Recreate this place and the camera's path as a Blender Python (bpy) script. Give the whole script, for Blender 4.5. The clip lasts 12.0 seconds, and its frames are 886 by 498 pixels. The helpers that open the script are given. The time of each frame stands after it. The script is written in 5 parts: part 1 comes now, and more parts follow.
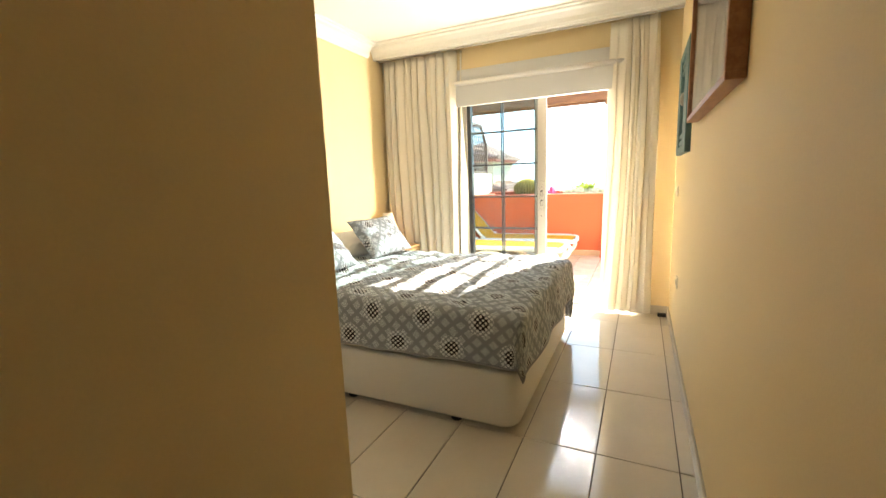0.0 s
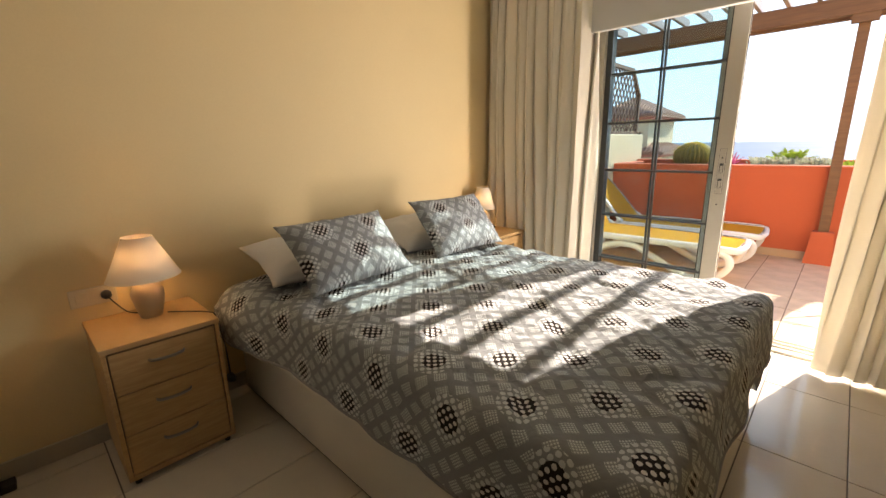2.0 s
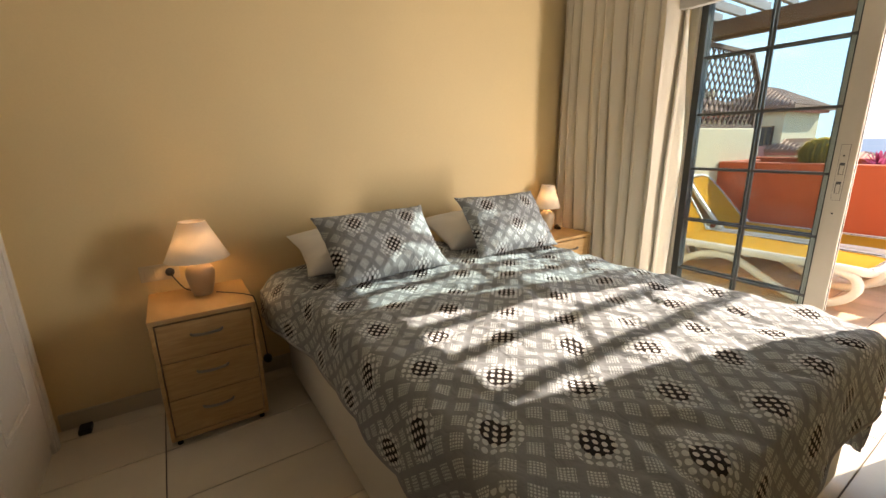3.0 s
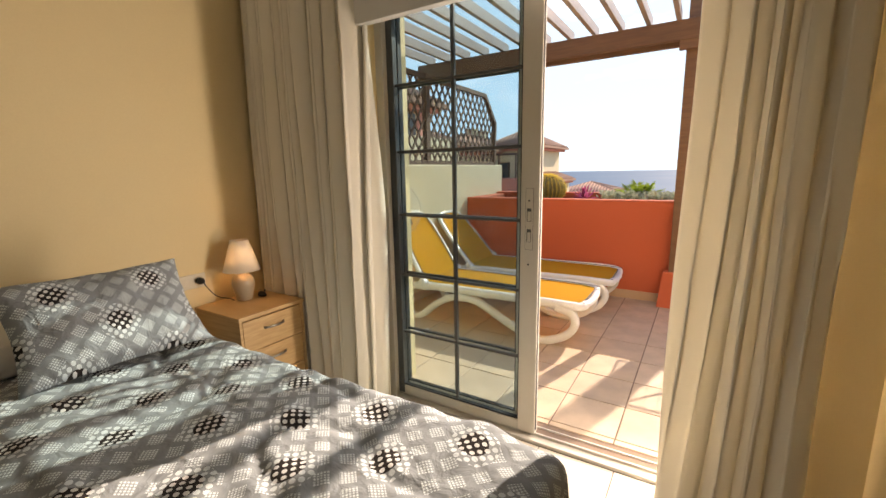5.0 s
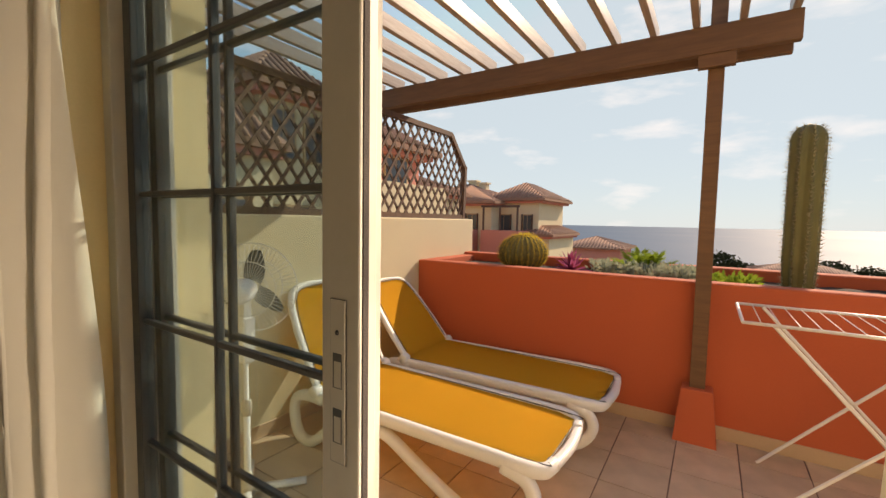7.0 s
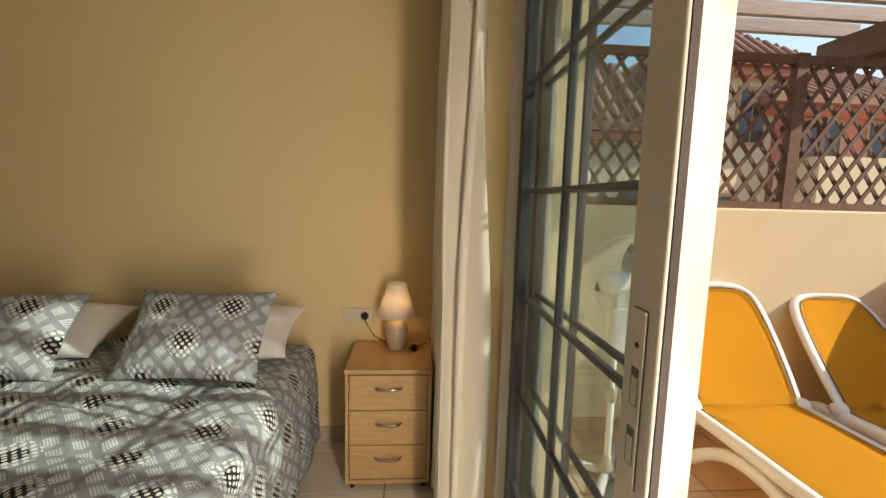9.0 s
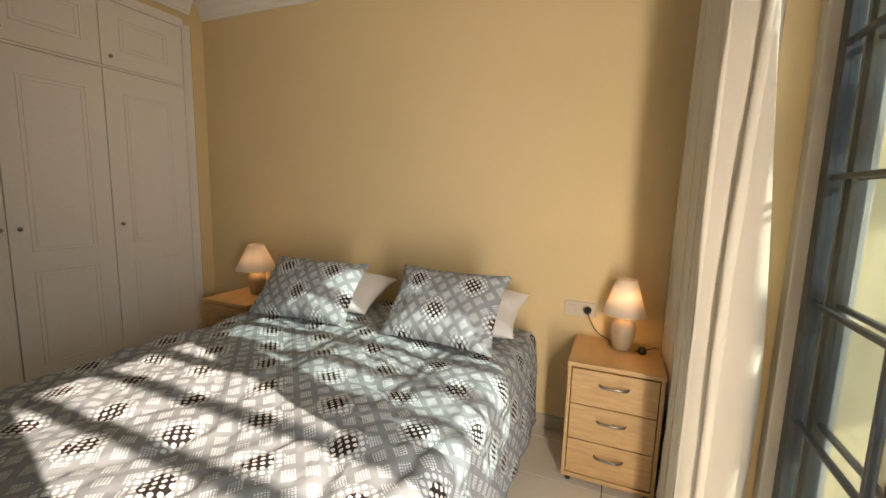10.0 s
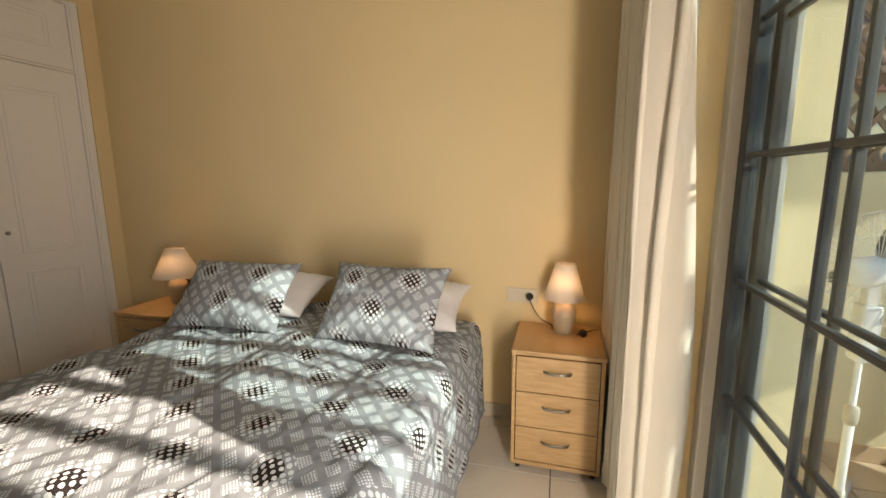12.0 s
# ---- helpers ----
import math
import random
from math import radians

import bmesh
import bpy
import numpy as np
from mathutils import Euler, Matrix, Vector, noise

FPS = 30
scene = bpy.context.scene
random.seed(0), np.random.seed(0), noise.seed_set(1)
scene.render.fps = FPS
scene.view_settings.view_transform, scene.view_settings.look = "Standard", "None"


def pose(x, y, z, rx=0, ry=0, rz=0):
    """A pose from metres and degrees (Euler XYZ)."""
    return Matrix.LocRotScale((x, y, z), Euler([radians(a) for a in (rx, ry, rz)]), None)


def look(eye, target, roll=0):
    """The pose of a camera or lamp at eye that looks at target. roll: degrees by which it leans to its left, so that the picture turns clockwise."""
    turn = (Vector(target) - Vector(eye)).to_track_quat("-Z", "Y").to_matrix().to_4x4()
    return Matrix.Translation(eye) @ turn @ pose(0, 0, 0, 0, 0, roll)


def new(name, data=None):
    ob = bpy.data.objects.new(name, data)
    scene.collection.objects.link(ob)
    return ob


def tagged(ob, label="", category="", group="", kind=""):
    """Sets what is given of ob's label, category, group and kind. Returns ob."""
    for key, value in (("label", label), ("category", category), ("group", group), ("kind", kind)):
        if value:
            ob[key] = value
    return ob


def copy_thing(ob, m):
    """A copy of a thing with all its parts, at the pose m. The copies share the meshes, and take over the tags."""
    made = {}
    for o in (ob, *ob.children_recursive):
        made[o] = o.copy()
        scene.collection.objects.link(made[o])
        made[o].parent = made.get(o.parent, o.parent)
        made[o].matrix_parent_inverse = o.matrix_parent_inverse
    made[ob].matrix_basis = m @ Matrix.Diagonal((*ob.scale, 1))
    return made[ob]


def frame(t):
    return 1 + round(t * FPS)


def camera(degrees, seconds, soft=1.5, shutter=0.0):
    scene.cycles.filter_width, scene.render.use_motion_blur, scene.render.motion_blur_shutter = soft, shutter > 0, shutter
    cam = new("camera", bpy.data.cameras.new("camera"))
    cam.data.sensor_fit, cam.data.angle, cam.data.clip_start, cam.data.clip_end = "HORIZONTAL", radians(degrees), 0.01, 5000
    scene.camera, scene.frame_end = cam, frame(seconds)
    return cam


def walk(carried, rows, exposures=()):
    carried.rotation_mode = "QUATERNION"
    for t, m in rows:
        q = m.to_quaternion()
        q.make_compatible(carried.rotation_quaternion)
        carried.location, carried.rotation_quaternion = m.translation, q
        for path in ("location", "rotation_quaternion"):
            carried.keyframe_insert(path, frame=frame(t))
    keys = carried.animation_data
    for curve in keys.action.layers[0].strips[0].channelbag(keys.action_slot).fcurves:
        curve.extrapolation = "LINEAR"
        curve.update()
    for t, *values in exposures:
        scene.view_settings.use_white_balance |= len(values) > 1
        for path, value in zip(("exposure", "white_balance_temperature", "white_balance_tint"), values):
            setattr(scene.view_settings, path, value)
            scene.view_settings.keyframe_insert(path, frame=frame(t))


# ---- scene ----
cam = camera(93.3, 12.0)
PATH = [
    (0, (-0.262, -4.324, 1.28), (-1.11, -2.541, 0.961), -2.1),
    (0.5, (-0.452, -4.041, 1.284), (-1.266, -2.247, 0.938), -2.0),
    (1, (-0.529, -3.687, 1.29), (-1.447, -1.956, 0.891), -1.7),
    (1.5, (-0.581, -3.4, 1.288), (-1.708, -1.81, 0.843), -1.5),
    (2, (-0.585, -3.183, 1.305), (-1.935, -1.788, 0.823), -1.3),
    (2.5, (-0.545, -3.018, 1.296), (-2.105, -1.867, 0.803), -1.3),
    (3, (-0.478, -2.905, 1.29), (-2.104, -1.85, 0.798), -1.1),
    (3.5, (-0.467, -2.776, 1.284), (-1.974, -1.549, 0.813), -1.2),
    (3.7, (-0.486, -2.682, 1.286), (-1.905, -1.349, 0.828), -1.4),
    (5.3, (-0.528, -1.602, 1.331), (-1.524, 0.1, 0.996), -0.8),
    (5.5, (-0.549, -1.438, 1.327), (-1.526, 0.282, 1.03), -0.5),
    (6, (-0.627, -1.061, 1.366), (-1.57, 0.687, 1.133), 0.2),
    (6.5, (-0.648, -0.73, 1.386), (-1.612, 1.014, 1.214), 0.4),
    (6.7, (-0.664, -0.629, 1.375), (-1.654, 1.103, 1.226), 0.7),
    (8.3, (-0.635, -0.281, 1.414), (-2.415, 0.611, 1.228), 1.2),
    (8.5, (-0.626, -0.292, 1.407), (-2.495, 0.391, 1.21), 1.3),
    (9, (-0.591, -0.365, 1.399), (-2.571, -0.217, 1.166), 1.5),
    (9.5, (-0.555, -0.446, 1.388), (-2.507, -0.795, 1.126), 1.5),
    (10, (-0.534, -0.504, 1.368), (-2.363, -1.266, 1.094), 1.6),
    (10.5, (-0.532, -0.532, 1.34), (-2.208, -1.587, 1.062), 1.6),
    (11, (-0.525, -0.548, 1.326), (-2.073, -1.782, 1.041), 1.2),
    (11.5, (-0.558, -0.521, 1.337), (-2.19, -1.636, 1.029), 0.5),
    (12, (-0.638, -0.48, 1.373), (-2.539, -1.01, 1.05), -0.5),
]
walk(cam, [(t, look(eye, target, roll)) for t, eye, target, roll in PATH],
     exposures=[(0.0, 4.8, 8000, 12), (0.5, 4.6, 8000, 15), (1.0, 3.88, 8100, 19), (1.5, 3.5, 8300, 20), (3.0, 3.4, 8500, 20), (3.7, 3.25, 8600, 20), (5.5, 2.55, 9300, 21), (6.5, 2.25, 10300, 22), (8.4, 1.8, 11500, 18), (9.0, 2.4, 9200, 17), (9.5, 2.82, 8600, 18), (10.5, 3.1, 8300, 19), (11.2, 3.25, 8200, 18), (12.0, 2.98, 8400, 19)])

# ---- world and sun ----
SUN = Vector((0.29, 1.0, 0.655)).normalized()
world = bpy.data.worlds.new("sky")
scene.world = world
world.use_nodes = True
wn, wl = world.node_tree.nodes, world.node_tree.links
sky = wn.new("ShaderNodeTexSky")
sky.sky_type = "NISHITA"
sky.sun_disc = False
sky.sun_elevation = math.asin(SUN.z)
sky.sun_rotation = math.atan2(SUN.x, SUN.y)
sky.altitude, sky.air_density, sky.dust_density = 100, 1.0, 0.15
sky.ozone_density = 2.0
wtc = wn.new("ShaderNodeTexCoord")
wmap = wn.new("ShaderNodeMapping")
wmap.inputs["Scale"].default_value = (1.6, 1.6, 5.5)
wl.new(wtc.outputs["Generated"], wmap.inputs["Vector"])
cloud = wn.new("ShaderNodeTexNoise")
cloud.inputs["Scale"].default_value, cloud.inputs["Detail"].default_value, cloud.inputs["Roughness"].default_value = 2.6, 7.0, 0.55
wl.new(wmap.outputs[0], cloud.inputs["Vector"])
cramp = wn.new("ShaderNodeValToRGB")
cramp.color_ramp.elements[0].position, cramp.color_ramp.elements[1].position = 0.53, 0.72
cramp.color_ramp.elements[1].color = (0.75, 0.75, 0.75, 1)
wl.new(cloud.outputs[0], cramp.inputs[0])
cmix = wn.new("ShaderNodeMix")
cmix.data_type = "RGBA"
cmix.inputs[7].default_value = (4.3, 4.4, 4.6, 1)
wl.new(cramp.outputs[0], cmix.inputs[0])
tint = wn.new("ShaderNodeMix")
tint.data_type, tint.blend_type = "RGBA", "MULTIPLY"
tint.inputs[0].default_value = 1.0
tint.inputs[7].default_value = (0.82, 0.965, 1.18, 1)   # shifts the sky's colour towards blue
sky_cap = wn.new("ShaderNodeMix")   # caps the sky's brightness, mostly round the sun
sky_cap.data_type, sky_cap.blend_type = "RGBA", "DARKEN"
sky_cap.inputs[0].default_value = 0.95
sky_cap.inputs[7].default_value = (2.2, 3.0, 3.55, 1)
wl.new(sky.outputs[0], sky_cap.inputs[6])
wl.new(sky_cap.outputs[2], cmix.inputs[6])
wl.new(cmix.outputs[2], tint.inputs[6])
wl.new(tint.outputs[2], wn["Background"].inputs[0])
wn["Background"].inputs[1].default_value = 0.06
sun = new("sun", bpy.data.lights.new("sun", "SUN"))
sun.data.energy, sun.data.angle, sun.data.color = 1.13, radians(0.53), (1.0, 0.99, 0.975)
sun.matrix_basis = look(SUN * 40, (0, 0, 0))
# added area lamp in the opening, hidden by the gathered curtain; replaces sky light
fill_lamp = new("opening_fill", bpy.data.lights.new("opening_fill", "AREA"))
fill_lamp.data.shape, fill_lamp.data.size, fill_lamp.data.size_y = "RECTANGLE", 0.24, 1.6
fill_lamp.data.energy, fill_lamp.data.color = 7.2, (0.92, 0.96, 1.0)
fill_lamp.matrix_basis = look((-0.405, 0.08, 1.0), (-0.955, -0.75, 1.0))


# ---- materials ----
def shader(name):
    m = bpy.data.materials.new(name)
    m.use_nodes = True
    nt = m.node_tree
    return m, nt, nt.nodes["Principled BSDF"]


def node(nt, kind, **values):
    n = nt.nodes.new(kind)
    for k, v in values.items():
        n.inputs[k].default_value = v
    return n


def mixc(nt, fac, a, b, blend="MIX"):
    n = nt.nodes.new("ShaderNodeMix")
    n.data_type, n.blend_type = "RGBA", blend
    for sock, val in ((n.inputs[0], fac), (n.inputs[6], a), (n.inputs[7], b)):
        if hasattr(val, "is_linked"):
            nt.links.new(val, sock)
        else:
            sock.default_value = (*val, 1) if isinstance(val, tuple) and len(val) == 3 else val
    return n.outputs[2]


def mathn(nt, op, a, b=0.0, c=0.0):
    n = nt.nodes.new("ShaderNodeMath")
    n.operation = op
    for sock, val in zip(n.inputs, (a, b, c)):
        if hasattr(val, "is_linked"):
            nt.links.new(val, sock)
        else:
            sock.default_value = val
    return n.outputs[0]


def surface(name, base, rough=0.6, metal=0.0, vary=0.08, big=1.5, fine=60.0, bump=0.1, grain=(1, 1, 1), wobble=0.0, spec=0.5):
    """A surface with slow stains, fine grain and a little relief; wobble: brightness changes from piece to piece."""
    m, nt, b = shader(name)
    tc = nt.nodes.new("ShaderNodeTexCoord")
    mp = node(nt, "ShaderNodeMapping", Scale=grain)
    nt.links.new(tc.outputs["Object"], mp.inputs["Vector"])
    n1 = node(nt, "ShaderNodeTexNoise", Scale=big, Detail=4.0)
    n2 = node(nt, "ShaderNodeTexNoise", Scale=fine, Detail=3.0)
    for n in (n1, n2):
        nt.links.new(mp.outputs[0], n.inputs["Vector"])
    dark = tuple(max(0.0, c * (1 - vary * 1.6)) for c in base)
    light = tuple(min(1.0, c * (1 + vary)) for c in base)
    col = mixc(nt, n1.outputs[0], dark, light)
    col = mixc(nt, mathn(nt, "MULTIPLY", n2.outputs[0], 0.35), col, tuple(c * 0.8 for c in base))
    if wobble:
        oi = nt.nodes.new("ShaderNodeObjectInfo")
        f = mathn(nt, "MULTIPLY_ADD", oi.outputs["Random"], wobble, 1 - wobble / 2)
        g = nt.nodes.new("ShaderNodeCombineColor")
        for i in range(3):
            nt.links.new(f, g.inputs[i])
        col = mixc(nt, 1.0, col, g.outputs[0], "MULTIPLY")
    nt.links.new(col, b.inputs["Base Color"])
    b.inputs["Metallic"].default_value = metal
    b.inputs["Specular IOR Level"].default_value = spec
    r = mathn(nt, "MULTIPLY_ADD", n1.outputs[0], 0.15, rough - 0.07)
    nt.links.new(r, b.inputs["Roughness"])
    if bump:
        bp = node(nt, "ShaderNodeBump", Strength=bump, Distance=0.004)
        nt.links.new(n2.outputs[0], bp.inputs["Height"])
        nt.links.new(bp.outputs[0], b.inputs["Normal"])
    return m


def wood(name, base, dark, rough=0.4, along=(1, 12, 12), scale=6.0):
    m, nt, b = shader(name)
    tc = nt.nodes.new("ShaderNodeTexCoord")
    mp = node(nt, "ShaderNodeMapping", Scale=along)
    nt.links.new(tc.outputs["Object"], mp.inputs["Vector"])
    n1 = node(nt, "ShaderNodeTexNoise", Scale=scale, Detail=6.0, Distortion=0.6)
    n2 = node(nt, "ShaderNodeTexNoise", Scale=scale * 5, Detail=3.0)
    for n in (n1, n2):
        nt.links.new(mp.outputs[0], n.inputs["Vector"])
    ramp = nt.nodes.new("ShaderNodeValToRGB")
    ramp.color_ramp.elements[0].position, ramp.color_ramp.elements[1].position = 0.35, 0.7
    ramp.color_ramp.elements[0].color, ramp.color_ramp.elements[1].color = (*dark, 1), (*base, 1)
    nt.links.new(n1.outputs[0], ramp.inputs[0])
    col = mixc(nt, mathn(nt, "MULTIPLY", n2.outputs[0], 0.3), ramp.outputs[0], dark)
    nt.links.new(col, b.inputs["Base Color"])
    b.inputs["Roughness"].default_value = rough
    bp = node(nt, "ShaderNodeBump", Strength=0.08, Distance=0.002)
    nt.links.new(n2.outputs[0], bp.inputs["Height"])
    nt.links.new(bp.outputs[0], b.inputs["Normal"])
    return m


def cloth_glow(name, base, through_light, weave=900.0):
    """A woven cloth that lets some light through."""
    m, nt, b = shader(name)
    tc = nt.nodes.new("ShaderNodeTexCoord")
    n1 = node(nt, "ShaderNodeTexNoise", Scale=3.0, Detail=4.0)
    n2 = node(nt, "ShaderNodeTexNoise", Scale=weave, Detail=2.0)
    for n in (n1, n2):
        nt.links.new(tc.outputs["Object"], n.inputs["Vector"])
    col = mixc(nt, n1.outputs[0], tuple(c * 0.9 for c in base), base)
    col = mixc(nt, mathn(nt, "MULTIPLY", n2.outputs[0], 0.25), col, tuple(c * 0.75 for c in base))
    nt.links.new(col, b.inputs["Base Color"])
    b.inputs["Roughness"].default_value = 0.9
    b.inputs["Specular IOR Level"].default_value = 0.1
    tr = nt.nodes.new("ShaderNodeBsdfTranslucent")
    nt.links.new(col, tr.inputs[0])
    mx = nt.nodes.new("ShaderNodeMixShader")
    mx.inputs[0].default_value = through_light
    nt.links.new(b.outputs[0], mx.inputs[1])
    nt.links.new(tr.outputs[0], mx.inputs[2])
    nt.links.new(mx.outputs[0], nt.nodes["Material Output"].inputs[0])
    return m


def glass(name, tint):
    m, nt, b = shader(name)
    nt.nodes.remove(b)
    t = nt.nodes.new("ShaderNodeBsdfTransparent")
    t.inputs[0].default_value = (*tint, 1)
    g = node(nt, "ShaderNodeBsdfGlossy", Roughness=0.02)
    f = nt.nodes.new("ShaderNodeLayerWeight")
    mx = nt.nodes.new("ShaderNodeMixShader")
    k = mathn(nt, "MULTIPLY_ADD", mathn(nt, "POWER", f.outputs["Facing"], 5.0), 0.8, 0.02)
    nt.links.new(k, mx.inputs[0])
    nt.links.new(t.outputs[0], mx.inputs[1])
    nt.links.new(g.outputs[0], mx.inputs[2])
    nt.links.new(mx.outputs[0], nt.nodes["Material Output"].inputs[0])
    return m


def bedding(name):
    """Grey cotton print: a trellis of dotted diamonds with round dot flowers on a centred lattice. Reads the cloth's own UV in metres."""
    m, nt, b = shader(name)
    uv = nt.nodes.new("ShaderNodeUVMap")
    sep = nt.nodes.new("ShaderNodeSeparateXYZ")
    nt.links.new(uv.outputs[0], sep.inputs[0])
    u, v = sep.outputs[0], sep.outputs[1]
    M = lambda op, a, c=0.0, d=0.0: mathn(nt, op, a, c, d)

    def cell(x, period, shift):
        return M("MULTIPLY", M("SUBTRACT", M("FRACT", M("DIVIDE", M("ADD", x, shift), period)), 0.5), period)

    def flower(su, sv):
        a, c = cell(u, 0.32, su), cell(v, 0.30, sv)
        return M("SQRT", M("ADD", M("MULTIPLY", a, a), M("MULTIPLY", c, c)))
    r = M("MINIMUM", flower(0.16, 0.15), flower(0.0, 0.0))
    p, q = M("ADD", M("MULTIPLY", u, 0.94), v), M("SUBTRACT", M("MULTIPLY", u, 0.94), v)

    def dots(period, size):
        a, c = cell(p, period, 0.0), cell(q, period, 0.0)
        return M("LESS_THAN", M("SQRT", M("ADD", M("MULTIPLY", a, a), M("MULTIPLY", c, c))), size)
    # trellis: every other diamond is hatched with small dots
    dp, dq = M("ABSOLUTE", cell(p, 0.08, 0.0)), M("ABSOLUTE", cell(q, 0.08, 0.0))
    inside = M("LESS_THAN", M("MAXIMUM", dp, dq), 0.0255)
    small = M("MULTIPLY", inside, dots(0.0102, 0.0034))
    grey = mixc(nt, inside, (0.268, 0.292, 0.308), (0.322, 0.352, 0.37))
    col = mixc(nt, small, grey, (0.70, 0.77, 0.80))
    big, pips = dots(0.027, 0.0102), dots(0.027, 0.0088)
    ring = M("LESS_THAN", r, 0.067)
    heart = M("LESS_THAN", r, 0.039)
    col = mixc(nt, ring, col, mixc(nt, big, (0.285, 0.312, 0.328), (0.69, 0.75, 0.775)))
    col = mixc(nt, heart, col, mixc(nt, pips, (0.02, 0.016, 0.015), (0.76, 0.76, 0.76)))
    n = node(nt, "ShaderNodeTexNoise", Scale=700.0, Detail=2.0)
    nt.links.new(uv.outputs[0], n.inputs["Vector"])
    col = mixc(nt, M("MULTIPLY", n.outputs[0], 0.2), col, (0.10, 0.09, 0.09))
    nt.links.new(col, b.inputs["Base Color"])
    b.inputs["Roughness"].default_value = 0.85
    b.inputs["Specular IOR Level"].default_value = 0.15
    n2 = node(nt, "ShaderNodeTexNoise", Scale=16.0, Detail=5.0, Distortion=0.8)
    nt.links.new(uv.outputs[0], n2.inputs["Vector"])
    bp = node(nt, "ShaderNodeBump", Strength=0.8, Distance=0.013)
    nt.links.new(n2.outputs[0], bp.inputs["Height"])
    nt.links.new(bp.outputs[0], b.inputs["Normal"])
    return m


WALL = surface("cream wall paint", (0.775, 0.61, 0.35), 0.7, vary=0.05, fine=140, bump=0.08)
OUTWALL = surface("cream render", (0.70, 0.60, 0.41), 0.85, vary=0.07, fine=90, bump=0.22)
CEIL = surface("white ceiling paint", (0.82, 0.80, 0.74), 0.8, vary=0.02, bump=0.05)
TILE = surface("polished beige tile", (0.69, 0.63, 0.53), 0.11, vary=0.07, big=5, fine=40, bump=0.0, wobble=0.06)
GROUT = surface("grey grout", (0.16, 0.14, 0.12), 0.9)
SKIRT = surface("tile skirting", (0.50, 0.44, 0.35), 0.3, vary=0.06, bump=0.0)
TERRA = surface("terracotta tile", (0.60, 0.445, 0.31), 0.5, vary=0.30, big=6, fine=50, bump=0.2, wobble=0.16)
TGROUT = surface("terrace grout", (0.22, 0.15, 0.11), 0.95)
RED = surface("salmon red render", (0.56, 0.115, 0.05), 0.85, vary=0.08, fine=80, bump=0.25)
PINK = surface("faded pink render", (0.68, 0.26, 0.20), 0.9, vary=0.08)
WHITE = surface("white lacquer", (0.84, 0.81, 0.76), 0.45, vary=0.02, bump=0.02)
ALU = surface("white aluminium", (0.56, 0.52, 0.45), 0.4, vary=0.03, bump=0.0)
DARK = surface("dark grey bar", (0.065, 0.07, 0.07), 0.4, vary=0.1, bump=0.0)
BRUSH = surface("grey brown brush pile", (0.055, 0.045, 0.04), 0.95, vary=0.3, big=30, fine=300, bump=0.6)
BLACK = surface("black plastic", (0.015, 0.015, 0.015), 0.45, bump=0.0)
PLATE = surface("ivory switch plastic", (0.68, 0.60, 0.47), 0.4, vary=0.03, bump=0.0)
STEEL = surface("satin steel", (0.34, 0.32, 0.29), 0.32, metal=1.0, vary=0.05, bump=0.0)
BEECH = wood("pale beech laminate", (0.58, 0.38, 0.19), (0.46, 0.28, 0.125), 0.42, (0.7, 1.6, 14), 5)
BROWN = wood("brown stained timber", (0.20, 0.098, 0.046), (0.14, 0.066, 0.032), 0.65, (1, 10, 10), 5)
SLAT = wood("pale slat timber", (0.46, 0.38, 0.33), (0.33, 0.25, 0.21), 0.35, (10, 1, 10), 5)
TRELLIS = wood("trellis timber", (0.17, 0.088, 0.052), (0.105, 0.052, 0.033), 0.7, (6, 6, 6), 5)
RESIN = surface("white resin", (0.80, 0.78, 0.74), 0.4, vary=0.04, bump=0.03)
SLING = cloth_glow("orange sling mesh", (0.95, 0.54, 0.07), 0.22, 500)
CURTAIN = cloth_glow("oatmeal curtain cloth", (0.89, 0.83, 0.71), 0.13)
BLIND = cloth_glow("white blind cloth", (0.72, 0.71, 0.68), 0.15)
SHADE = cloth_glow("cream lamp shade", (0.86, 0.77, 0.66), 0.13)
CERAMIC = surface("beige ceramic", (0.46, 0.36, 0.25), 0.35, vary=0.08, bump=0.05)
PRINT = bedding("grey printed cotton")
HEM = surface("plain grey cotton", (0.30, 0.305, 0.315), 0.9, vary=0.1, fine=500, bump=0.2)
LINEN = surface("white cotton", (0.80, 0.78, 0.76), 0.9, vary=0.03, big=4, fine=600, bump=0.2)
VINYL = surface("white vinyl cover", (0.72, 0.69, 0.62), 0.5, vary=0.04, big=3, fine=200, bump=0.15)
TAG = surface("orange label", (0.62, 0.17, 0.05), 0.6)
TICK = surface("cream ticking", (0.66, 0.58, 0.44), 0.85, vary=0.05, fine=300)
PANE = glass("window glass", (0.835, 0.90, 0.91))
CLEAR = glass("picture glass", (0.97, 0.97, 0.97))
SOIL = surface("dark soil", (0.06, 0.04, 0.028), 0.95, vary=0.3, big=12, bump=0.8)
TAN = surface("tan window surround", (0.55, 0.36, 0.19), 0.8, vary=0.08)
ROOF = surface("clay roof", (0.36, 0.19, 0.125), 0.85, vary=0.2, big=3, fine=9, bump=0.9)
SEA = surface("sea", (0.04, 0.10, 0.17), 0.6, vary=0.1, big=0.004, fine=0.05, bump=0.0, spec=0.15)
EARTH = surface("dry hillside", (0.20, 0.16, 0.09), 0.95, vary=0.3, big=0.05, fine=0.8, bump=0.3)


